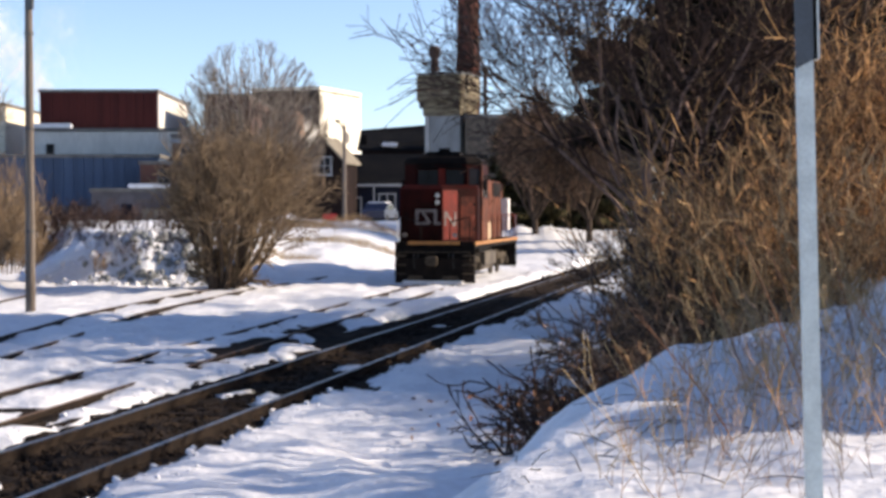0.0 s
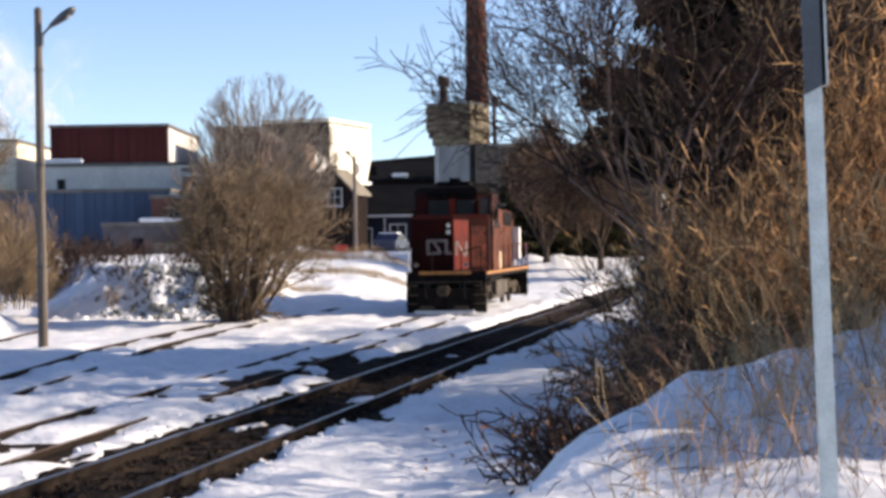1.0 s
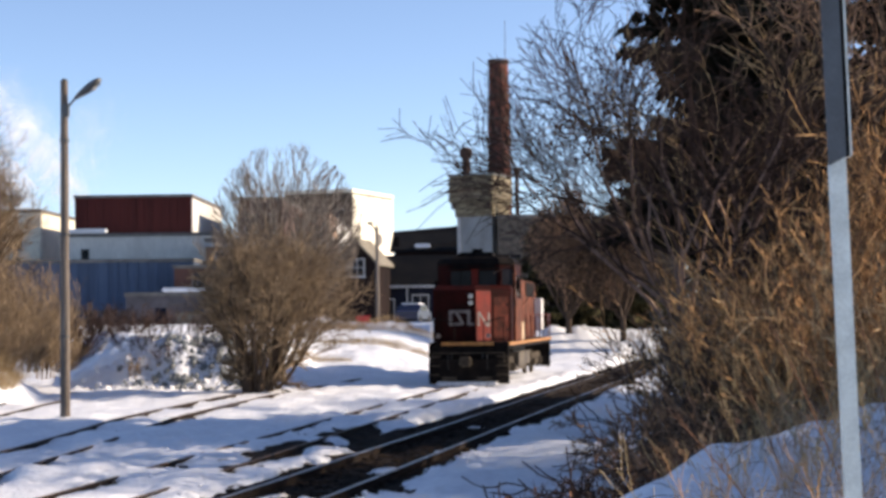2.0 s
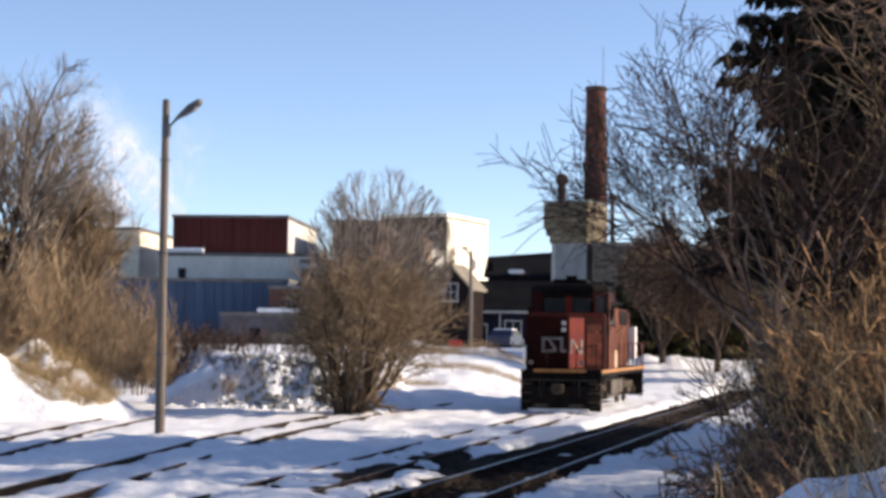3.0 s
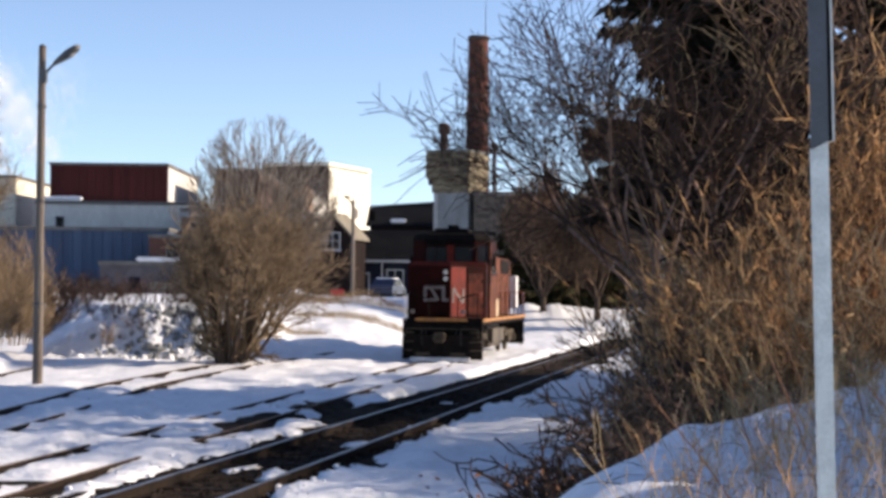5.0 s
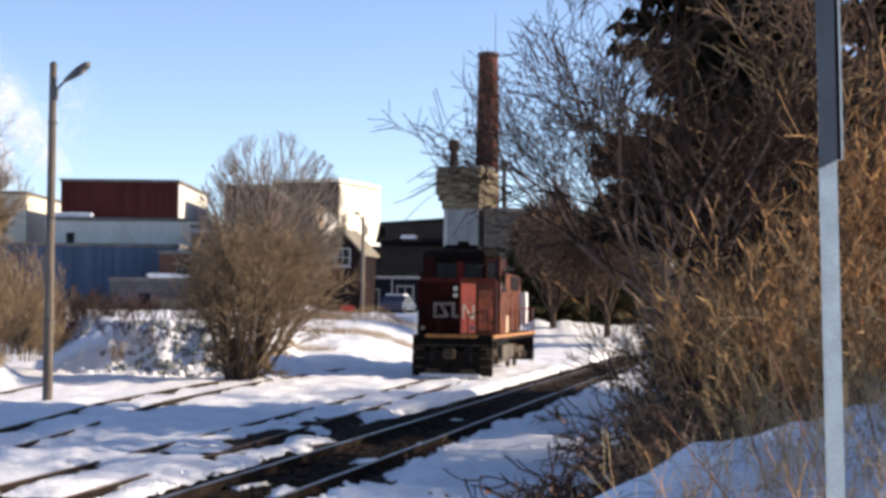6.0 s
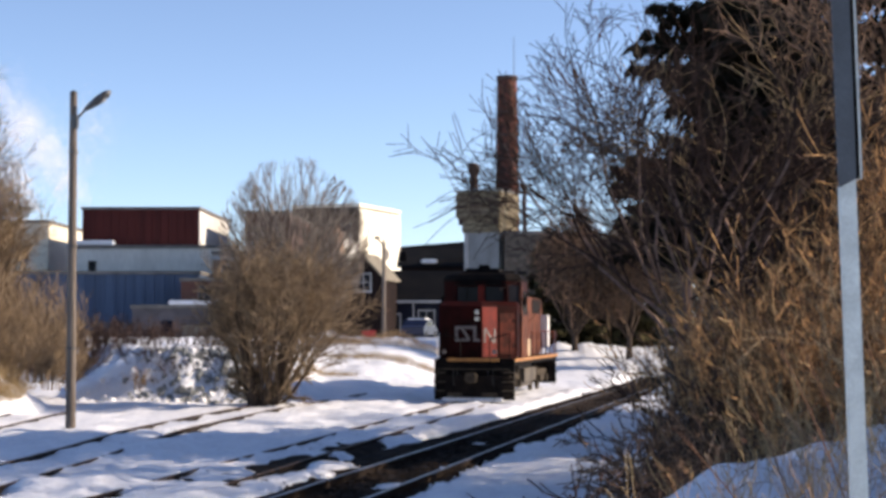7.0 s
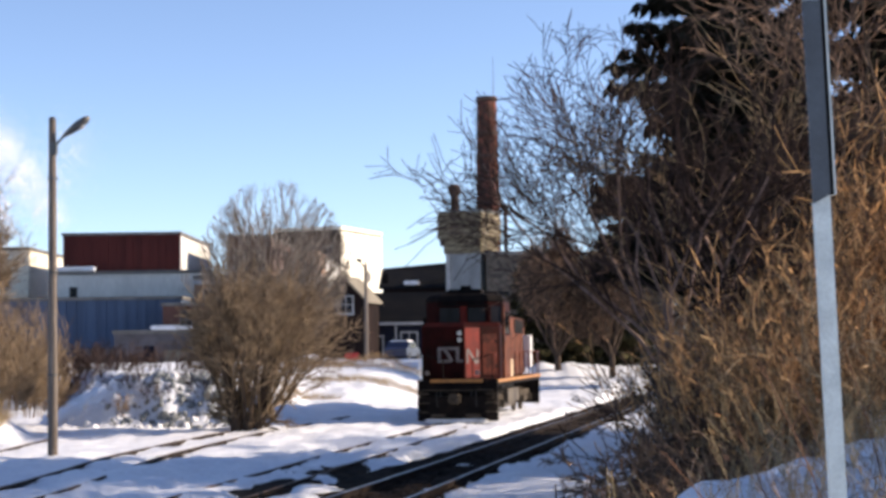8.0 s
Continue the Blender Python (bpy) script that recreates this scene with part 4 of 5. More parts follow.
# ---- poles and street things ----
def yard_lamp():
    ob = thing("yard_lamp", pose(-10.95, 43.5, -0.3), "weathered wooden lamp pole with a cobra-head lamp", "lamp post")
    part("pole", tube((0.09, 0, -0.3), (0.07, 0, 9.22), 0.135, 0.095, 14), M["pole_wood"], ob, smooth=False)
    part("pole_cap", tube((0.07, 0, 9.2), (0.07, 0, 9.27), 0.11, 0.05, 12), M["lamp_metal"], ob)
    b = tube((0.15, -0.02, 8.5), (0.42, -0.05, 8.78), 0.035, 0.035, 8)
    tube((0.42, -0.05, 8.78), (0.62, -0.08, 8.92), 0.035, 0.035, 8, b)
    part("arm", b, M["lamp_metal"], ob)
    part("arm_bracket", box(0.0, 0.2, -0.12, 0.1, 8.25, 8.6, 0.02), M["lamp_metal"], ob)
    h = bmesh.new()
    rings = []
    for t, w, hh in ((-0.16, 0.05, 0.05), (0.05, 0.1, 0.09), (0.3, 0.16, 0.12), (0.56, 0.16, 0.1), (0.68, 0.06, 0.04)):
        rings.append([h.verts.new((t, math.cos(a) * w, math.sin(a) * hh)) for a in [math.tau * i / 10 for i in range(10)]])
    for a, c in zip(rings, rings[1:]):
        for i in range(10):
            j = (i + 1) % 10
            h.faces.new((a[i], a[j], c[j], c[i]))
    h.faces.new(rings[0][::-1])
    h.faces.new(rings[-1])
    turn = Matrix.Translation((0.52, -0.07, 8.84)) @ Matrix.Rotation(radians(-36), 4, "Y")
    bmesh.ops.transform(h, matrix=turn, verts=h.verts)
    head = part("lamp_head", h, M["lamp_metal"], ob, "grey cobra-head lamp housing", smooth=True)
    g = lathe([(0.1, -0.05), (0.1, -0.09), (0.05, -0.13)], 12)
    bmesh.ops.transform(g, matrix=turn @ Matrix.Translation((0.38, 0, 0)), verts=g.verts)
    part("lamp_glass", g, M["lens"], head)
    for z in (7.6, 5.1, 2.4):
        part("pole_band", tube((0.08, 0, z), (0.08, 0, z + 0.06), 0.14, 0.14, 12), M["lamp_metal"], ob)


yard_lamp()


def street_lamp():
    ob = thing("street_lamp", pose(-7.75, 130, 2.0), "grey wooden utility pole with a small street lamp", "lamp post")
    part("pole", tube((0, 0, -1), (0, 0, 7.7), 0.17, 0.13, 10), M["pole_wood"], ob)
    part("arm", tube((0, 0, 7.4), (-0.5, -0.1, 8.0), 0.06, 0.06, 8), M["lamp_metal"], ob)
    part("lamp_head", box(-0.75, -0.3, -0.22, 0.02, 7.95, 8.15, 0.05), M["lamp_metal"], ob)
    part("insulator", tube((0, 0, 7.7), (0, 0, 8.0), 0.06, 0.04, 8), M["lamp_metal"], ob)


street_lamp()


def sign_post():
    ob = thing("sign_post", pose(1.128, 5.17, 0.7), "galvanised steel sign post with a dark grey plate edge above", "sign post")
    lean = Matrix.Rotation(radians(-1.55), 4, "Y")

    def put(name, bm, mat, label=""):
        bmesh.ops.transform(bm, matrix=Matrix.Translation((0, 0, 2.3)) @ lean @ Matrix.Translation((0, 0, -2.3)), verts=bm.verts)
        return part(name, bm, M[mat], ob, label)

    ch = prism([(-0.024, -0.02), (0.024, -0.02), (0.024, 0.012), (0.019, 0.012), (0.019, -0.012), (-0.019, -0.012), (-0.019, 0.012), (-0.024, 0.012)], -0.8, 3.6)
    put("channel", ch, "galvanised")
    put("flange", box(-0.027, -0.0245, -0.022, 0.012, -0.8, 2.27), "galvanised")
    bm = bmesh.new()
    lo = [bm.verts.new(v) for v in ((-0.032, -0.028, 2.262), (0.024, -0.028, 2.29), (0.024, -0.021, 2.29), (-0.032, -0.021, 2.262))]
    hi = [bm.verts.new((v.co.x, v.co.y, 2.905)) for v in lo]
    for i in range(4):
        j = (i + 1) % 4
        bm.faces.new((lo[i], lo[j], hi[j], hi[i]))
    bm.faces.new(hi)
    bm.faces.new(lo[::-1])
    put("sleeve", bm, "sleeve_grey", "dark grey sleeve plate")
    put("plate_edge", box(0.036, 0.042, -0.03, 0.04, 2.29, 2.93), "galvanised", "pale edge of the sign plate")
    put("plate", box(0.0245, 0.0358, -0.026, 0.035, 2.292, 2.92), "loco_black", "back of the sign plate seen edge-on")


sign_post()


def parked_car():
    ob = thing("car", pose(-4.7, 124, 2.1, 0, 0, 78), "dark blue parked car with snow on its roof and bonnet", "car")
    bm = bmesh.new()
    prof = [(-2.1, 0.35), (2.1, 0.35), (2.15, 0.7), (1.9, 0.88), (1.0, 0.95), (0.55, 1.42), (-1.1, 1.45), (-1.75, 0.98), (-2.12, 0.9)]
    a = [bm.verts.new((x, -0.85, z)) for x, z in prof]
    b = [bm.verts.new((x, 0.85, z)) for x, z in prof]
    bm.faces.new(a)
    bm.faces.new(b[::-1])
    for i in range(len(prof)):
        j = (i + 1) % len(prof)
        bm.faces.new((a[j], a[i], b[i], b[j]))
    bmesh.ops.recalc_face_normals(bm, faces=bm.faces[:])
    part("body", bm, M["car_blue"], ob)
    for s in (-1, 1):
        part("side_window", box(-1.2, 0.6, s * 0.85 - 0.01, s * 0.85 + 0.01, 0.98, 1.34), M["dark_glass"], ob)
        for x in (-1.35, 1.35):
            w = bmesh.new()
            tube((x, s * 0.68, 0.32), (x, s * 0.88, 0.32), 0.32, 0.32, 16, w)
            part("wheel", w, M["rubber"], ob)
    part("roof_snow", box(-1.15, 0.6, -0.7, 0.7, 1.43, 1.56, 0.06), M["heaped_snow"], ob, "snow lying on the roof")
    part("bonnet_snow", box(1.0, 1.9, -0.7, 0.7, 0.92, 1.05, 0.05), M["heaped_snow"], ob)


parked_car()


def warning_board():
    ob = thing("warning_board", pose(-8.1, 118, 1.75), "small red board on a stake beside the lane", "sign")
    part("stake", box(-0.05, 0.05, 0, 0.08, -0.4, 1.2), M["pole_wood"], ob)
    part("board", box(-0.5, 0.5, -0.05, 0.0, 0.5, 1.0, 0.01), M["sign_red"], ob)


warning_board()


# ---- trees and brush ----
class Twigs:
    """Collects tapered three- or more-sided sticks as one mesh."""

    def __init__(self):
        self.v, self.f = [], []

    def stick(self, pts, radii, sides=3):
        base = len(self.v)
        for k, (p, r) in enumerate(zip(pts, radii)):
            d = (pts[min(k + 1, len(pts) - 1)] - pts[max(k - 1, 0)])
            d = d.normalized() if d.length > 1e-6 else Vector((0, 0, 1))
            u = d.orthogonal().normalized()
            w = d.cross(u)
            for i in range(sides):
                a = math.tau * i / sides
                self.v.append(p + u * (math.cos(a) * r) + w * (math.sin(a) * r))
        for k in range(len(pts) - 1):
            for i in range(sides):
                j = (i + 1) % sides
                a = base + k * sides
                self.f.append((a + i, a + j, a + sides + j, a + sides + i))

    def leaf(self, p, d, w, size, wide=0.3):
        b = len(self.v)
        self.v += [p, p + d * size * 0.5 + w * size * wide, p + d * size, p + d * size * 0.5 - w * size * wide]
        self.f.append((b, b + 1, b + 2, b + 3))

    def mesh(self, name, mat):
        me = bpy.data.meshes.new(name)
        me.from_pydata([tuple(v) for v in self.v], [], self.f)
        me.materials.append(mat)
        return me


def rvec(rng):
    return Vector((rng.gauss(0, 1), rng.gauss(0, 1), rng.gauss(0, 1))).normalized()


def grow(rng, tw, p, d, length, r, depth, up=0.25, wild=0.25, kids=4, spread=0.8, shrink=0.62, steps=4, thin=0.006, trunk=None, hull=None, fray=(0.6, 0.7), bare=0.25):
    """One limb and, from its sides, its smaller limbs."""
    pts, radii = [p.copy()], [r]
    q, dd = p.copy(), d.normalized()
    for i in range(steps):
        dd = (dd + rvec(rng) * wild + Vector((0, 0, up)) * 0.35).normalized()
        q = q + dd * (length / steps)
        if hull and i > 0 and sum(((q[c] - hull[0][c]) / hull[1][c]) ** 2 for c in range(3)) > fray[0] + fray[1] * rng.random():
            break
        pts.append(q.copy())
        radii.append(max(thin, r * (1 - 0.75 * (i + 1) / steps)))
    (trunk if trunk is not None and depth >= trunk[1] else (tw, 0))[0].stick(pts, radii, 6 if r > 0.05 else 3)
    steps_made = len(pts) - 1
    if depth == 0:
        return
    for k in range(kids):
        t = bare + (1 - bare) * (k + rng.random()) / kids
        i = min(steps_made - 1, int(t * steps_made))
        at = pts[i].lerp(pts[i + 1], t * steps_made - i)
        along = (pts[i + 1] - pts[i]).normalized()
        side = (rvec(rng) - along * 0).normalized()
        side = (side - along * side.dot(along)).normalized()
        nd = (along + side * spread * (0.7 + 0.6 * rng.random())).normalized()
        grow(rng, tw, at, nd, length * shrink * (0.7 + 0.5 * rng.random()), max(thin, radii[i] * 0.6), depth - 1, up, wild, kids, spread, shrink, max(2, steps - 1), thin, trunk, hull, fray)


def mesh_part(name, me, parent, label=""):
    ob = new(name, me)
    ob.parent = parent
    return tagged(ob, label)


def shrub(name, m, label, seed, stems, height, radius, mat, lean=0.55, depth=2, kids=5, thin=0.008, group="", base_r=0.03, arch=0.0, category="shrub", width=0.35, up=0.3, hull=None, wild=0.22, spread=0.6, fray=(0.6, 0.7), bare=0.25):
    """A many-stemmed bare shrub."""
    rng = random.Random(seed)
    tw, core = Twigs(), Twigs()
    for i in range(stems):
        a = rng.random() * math.tau
        rr = math.sqrt(rng.random())
        p = Vector((math.cos(a) * rr * radius * width, math.sin(a) * rr * radius * width, -0.15))
        d = Vector((math.cos(a) * rr * lean, math.sin(a) * rr * lean, 1.0))
        grow(rng, tw, p, d, height * (0.45 + 0.4 * rng.random()), base_r * (0.6 + 0.6 * rng.random()), depth, up - arch, wild, kids, spread, 0.55, 4, thin, (core, depth), hull, fray, bare)
    ob = thing(name, m, label, category, group)
    tagged(mesh_part("stem_clump", core.mesh("stem_clump", M["bark"] if base_r > 0.03 else mat), ob), kind="stuff")
    tagged(mesh_part("crown", tw.mesh("crown", mat), ob), kind="stuff")
    return ob


def bare_tree(name, m, label, seed, trunk_h, crown, r, mat, bark, limbs=9, depth=3, kids=5, thin=0.012, spread=0.7, lean=(0, 0), flat=0.9, up=0.25, tilt=1.0, hull=None, fray=(0.6, 0.7), wild=0.16):
    rng = random.Random(seed)
    tw, core = Twigs(), Twigs()
    top = Vector((lean[0], lean[1], trunk_h))
    core.stick([Vector((0, 0, -0.4)), Vector((lean[0] * 0.3, lean[1] * 0.3, trunk_h * 0.5)), top], [r * 1.3, r, r * 0.8], 9)
    for i in range(limbs):
        a = math.tau * (i + rng.random() * 0.6) / limbs
        el = tilt * (0.15 + 0.75 * ((i * 7) % limbs) / limbs)
        d = Vector((math.cos(a) * el * flat, math.sin(a) * el * flat, 1.0))
        p = Vector((0, 0, -0.4)).lerp(top, 0.7 + 0.3 * rng.random())
        grow(rng, tw, p, d, crown * (0.75 + 0.3 * rng.random()), r * 0.5, depth, up, wild, kids, spread, 0.55, 5, thin, (core, depth), hull, fray)
    ob = thing(name, m, label, "tree")
    mesh_part("trunk", core.mesh("trunk", M[bark]), ob)
    tagged(mesh_part("crown", tw.mesh("crown", M[mat]), ob), kind="stuff")
    return ob


# multi-stemmed bush and the round-crowned tree behind it
shrub("bush", pose(-7.7, 57.6, -0.1, 0, 6, 0), "wide tan leafless bush on the snow with dark stems", 3, 30, 6.6, 0.42, M["twig_straw"], lean=0.62, depth=3, kids=6, thin=0.0085, base_r=0.115, category="bush", width=1.0, up=0.1,
      hull=((0.55, 0, 3.4), (3.3, 2.9, 2.45)), wild=0.2, spread=0.8, fray=(0.55, 0.5), bare=0.45)


def dome_tree(name, m, label, seed, trunk_h, limbs, hull, mat, bark):
    """A bare tree whose straight limbs fan out evenly to a rounded crown."""
    rng = random.Random(seed)
    tw, core = Twigs(), Twigs()
    core.stick([Vector((0, 0, -0.4)), Vector((0, 0, trunk_h * 0.6)), Vector((0, 0, trunk_h))], [0.26, 0.2, 0.15], 9)
    for i in range(limbs):
        c = 1 - 0.8 * (i + 0.5) / limbs
        a = i * 2.39996
        s = math.sqrt(1 - c * c)
        p = Vector((0, 0, trunk_h * (0.6 + 0.4 * rng.random())))
        grow(rng, tw, p, Vector((math.cos(a) * s, math.sin(a) * s, c)), 9.9, 0.045, 2, 0.03, 0.05, 8, 0.42, 0.3, 16, 0.013, (core, 2), hull, (0.86, 0.16))
    ob = thing(name, m, label, "tree")
    mesh_part("trunk", core.mesh("trunk", M[bark]), ob)
    tagged(mesh_part("crown", tw.mesh("crown", M[mat]), ob), kind="stuff")


dome_tree("maple_tree", pose(-10.55, 90.0, 0.9), "bare grey tree with a round fan-shaped crown", 5, 3.2, 92, ((0.2, 0, 6.5), (4.3, 4.2, 5.0)), "twig_grey", "bark")
shrub("snow_bush", pose(-12.7, 62.0, 0.2), "low brown twiggy bush in front of the snow heap", 8, 26, 1.1, 0.8, M["twig_tan"], depth=1, kids=6)

# trees and tall dry brush by the snow heap at the yard's edge
bare_tree("edge_tree", pose(-20.2, 57.0, 1.2), "tall bare grey-brown tree over dry brush", 12, 3.0, 8.5, 0.24, "twig_grey", "bark", limbs=16, depth=3, kids=6, thin=0.008, spread=0.6, tilt=1.1,
          hull=((0.0, 0, 4.4), (5.0, 4.0, 6.6)), fray=(0.3, 1.0))
bare_tree("edge_tree", pose(-18.9, 62.0, 1.0), "slender bare tree among dry brush", 13, 2.0, 6.5, 0.15, "twig_straw", "bark", limbs=14, depth=3, kids=6, thin=0.009, spread=0.6, tilt=1.1,
          hull=((0.0, 0, 3.2), (3.4, 3.0, 4.6)), fray=(0.3, 1.0))
edge = shrub("brush", pose(-19.0, 56.0, 1.2), "tall dry tan brush on the snow heap", 21, 50, 5.5, 2.6, M["twig_straw"], lean=0.4, depth=2, kids=7, thin=0.008, group="yard-edge brush", base_r=0.025, width=0.8,
             hull=((0, 0, 2.5), (2.6, 2.6, 3.6)), fray=(0.4, 0.9))
for x, y, z, a, s in ((-16.9, 57.5, 0.9, 70, 0.8), (-20.8, 54.5, 1.8, 150, 1.0), (-17.6, 63.0, 0.5, 200, 0.9), (-22.5, 60.0, 1.2, 20, 1.25), (-20.3, 64.5, 1.0, 290, 1.1)):
    copy_thing(edge, pose(x, y, z, 0, 0, a)).scale = (s, s, s)
slope = shrub("scrub", pose(-12.3, 65.5, ground_z(-12.3, 65.5)), "thin brown scrub on the snowy slope", 25, 22, 1.3, 1.2, M["twig_dark"], lean=0.9, depth=2, kids=4, thin=0.008, group="slope scrub", base_r=0.02, width=0.9)
# Scattered copies also darken the slope in place of its shade.
for x, y, a, s in ((-10.6, 64.4, 300, 0.7), (-9.8, 62.6, 30, 0.6), (-10.0, 66.6, 220, 0.8), (-9.2, 68.0, 10, 0.9), (-11.4, 62.0, 100, 0.55), (-12.4, 62.6, 250, 0.45), (-13.3, 64.6, 60, 0.6)):
    copy_thing(slope, pose(x, y, ground_z(x, y), 0, 0, a)).scale = (s, s, s)
# Dark scrub added where the hollow lies in shade.
hollow = shrub("scrub", pose(-23.6, 92.0, ground_z(-23.6, 92.0)), "dark scrub standing in for the shaded hollow before the works", 24, 30, 1.5, 1.8, M["twig_dark"], lean=1.1, depth=2, kids=6, thin=0.008, group="hollow scrub", base_r=0.02, width=0.9)
for x, y, a, s in ((-21.5, 99.0, 140, 1.0), (-20.2, 77.0, 30, 1.3), (-18.9, 75.0, 210, 1.1), (-22.0, 79.0, 300, 1.4), (-24.2, 82.0, 80, 1.5), (-18.3, 80.0, 10, 1.2), (-20.6, 84.0, 120, 1.4)):
    copy_thing(hollow, pose(x, y, ground_z(x, y), 0, 0, a)).scale = (s, s, s)


def grass_patch(name, cx, cy, rx, ry, n, h, seed, mat, label, flop=0.5):
    rng = random.Random(seed)
    tw = Twigs()
    for i in range(n):
        a, rr = rng.random() * math.tau, math.sqrt(rng.random())
        x, y = cx + math.cos(a) * rr * rx, cy + math.sin(a) * rr * ry
        z = ground_z(x, y) - 0.03
        d = Vector((rng.gauss(0, flop), rng.gauss(0, flop), 1.0)).normalized()
        L = h * (0.4 + 0.8 * rng.random())
        p = Vector((x, y, z))
        tw.stick([p, p + d * L * 0.6, p + d * L + Vector((rng.gauss(0, 0.2), rng.gauss(0, 0.2), -0.15)) * L], [0.007, 0.005, 0.003], 3)
    tagged(new(name, tw.mesh(name, M[mat])), label, "grass", kind="stuff")


grass_patch("dry_grass", -16.6, 53.5, 1.6, 2.6, 3000, 0.8, 31, "dry_grass", "matted dry grass on the slope of the heap", 0.8)
grass_patch("verge_grass", 1.9, 21.6, 1.3, 2.6, 700, 0.4, 35, "twig_brown", "dead brown grass and bramble shoots beside the track", 0.9)
grass_patch("lane_grass", -5.0, 88.0, 3.6, 1.2, 1500, 0.35, 33, "dry_grass", "dry grass beside the lane", 0.6)
grass_patch("lane_grass", -6.5, 99.0, 4.5, 2.5, 2200, 0.5, 34, "twig_tan", "brown dead grass between snow lumps", 0.6)
grass_patch("lane_grass", -8.5, 78.0, 2.6, 1.0, 900, 0.4, 32, "dry_grass", "dry grass along the lane behind the siding", 0.6)

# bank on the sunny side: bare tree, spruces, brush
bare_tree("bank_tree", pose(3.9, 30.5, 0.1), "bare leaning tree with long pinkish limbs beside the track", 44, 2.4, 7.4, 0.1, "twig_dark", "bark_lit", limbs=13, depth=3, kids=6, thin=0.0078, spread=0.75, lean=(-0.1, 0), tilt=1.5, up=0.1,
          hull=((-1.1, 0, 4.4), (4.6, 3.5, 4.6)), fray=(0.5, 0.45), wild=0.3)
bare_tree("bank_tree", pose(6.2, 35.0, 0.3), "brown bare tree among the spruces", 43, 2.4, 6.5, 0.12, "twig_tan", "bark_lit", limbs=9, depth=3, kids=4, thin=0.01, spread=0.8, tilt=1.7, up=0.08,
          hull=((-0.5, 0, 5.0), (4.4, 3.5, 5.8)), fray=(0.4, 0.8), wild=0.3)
bare_tree("bank_tree", pose(8.3, 33.0, 0.6), "dark-trunked bare tree in front of the spruces", 141, 6.5, 5.0, 0.12, "twig_brown", "bark", limbs=12, depth=3, kids=4, thin=0.0095, spread=0.8, lean=(-0.45, 0), tilt=1.9, up=0.05,
          hull=((-0.8, 0, 7.5), (4.2, 3.0, 4.6)), fray=(0.4, 0.8), wild=0.3)


def spruce(name, m, label, seed, height, reach, first=0.8, tiers=34, mat="needles", leaf=0.36, taper=0.65):
    rng = random.Random(seed)
    tw, core = Twigs(), Twigs()
    core.stick([Vector((0, 0, -0.5)), Vector((0, 0, height * 0.5)), Vector((0, 0, height))], [0.3, 0.2, 0.03], 8)
    for t in range(tiers):
        z = first + (height - first) * t / tiers
        L = reach * (1 - t / tiers) ** taper * (0.75 + 0.5 * rng.random()) + 0.25
        for k in range(8):
            a = rng.random() * math.tau
            l2 = L * (0.55 + 0.65 * rng.random())
            out = Vector((math.cos(a), math.sin(a), 0))
            zb = min(height, z + rng.uniform(-0.6, 0.6) * (height - first) / tiers)
            pts = [Vector((0, 0, zb)) + out * (l2 * u) + Vector((0, 0, -0.32 * l2 * u + 0.26 * l2 * u * u)) for u in (0, 0.35, 0.7, 1.0)]
            core.stick(pts, [0.045, 0.03, 0.018, 0.006], 3)
            side = Vector((-out.y, out.x, 0))
            n = int(20 + l2 * 46)
            for i in range(n):
                u = 0.15 + 0.85 * rng.random()
                s = min(2, int(u * 3))
                p = pts[s].lerp(pts[s + 1], u * 3 - s) + side * rng.gauss(0, 0.13 * l2 * (1.1 - u))
                d = (out * 0.3 + side * rng.gauss(0, 0.6) + Vector((0, 0, -0.8 + rng.gauss(0, 0.35)))).normalized()
                tw.leaf(p, d, d.orthogonal().normalized(), leaf * (0.6 + 0.9 * rng.random()), 0.2)
    ob = thing(name, m, label, "tree")
    mesh_part("trunk", core.mesh("trunk", M["bark"]), ob)
    tagged(mesh_part("crown", tw.mesh("crown", M[mat]), ob), kind="stuff")
    return ob


spruce("spruce_tree", pose(6.5, 40.0, 0.6), "dark spruce with ragged drooping boughs", 51, 13.2, 3.0, first=3.9, tiers=32, taper=0.5)
spruce("spruce_tree", pose(9.9, 38.5, 0.9), "tall dark spruce with drooping boughs", 52, 17.0, 4.9)
spruce("spruce_tree", pose(13.4, 43.0, 1.0), "tall dark spruce standing among brush", 53, 18.0, 5.0)
spruce("cedar_tree", pose(6.9, 112.0, 1.2), "dull green cedar behind the locomotive", 54, 8.6, 2.8, tiers=22, mat="hedge_green", leaf=0.36)
spruce("cedar_tree", pose(9.4, 118.0, 1.4), "dull green cedar near the cottage", 56, 8.4, 2.8, tiers=22, mat="hedge_green", leaf=0.36)
spruce("cedar_tree", pose(4.6, 116.0, 1.3), "dull green cedar by the lane", 55, 8.0, 2.6, tiers=20, mat="hedge_green", leaf=0.36)

bare_tree("lane_tree", pose(5.9, 106.0, 1.1), "dense brown bare tree behind the locomotive", 48, 1.6, 8.0, 0.2, "twig_brown", "bark", limbs=20, depth=3, kids=6, thin=0.016, spread=0.6, tilt=1.0,
          hull=((0.0, 0, 4.8), (2.6, 2.6, 5.2)), fray=(0.4, 0.8))

bare_tree("lane_tree", pose(9.2, 104.0, 1.2), "brown bare tree beside the lane", 49, 1.4, 7.0, 0.18, "twig_brown", "bark", limbs=16, depth=3, kids=6, thin=0.016, spread=0.7, tilt=1.2,
          hull=((0.0, 0, 4.2), (2.8, 2.6, 4.6)), fray=(0.4, 0.8))

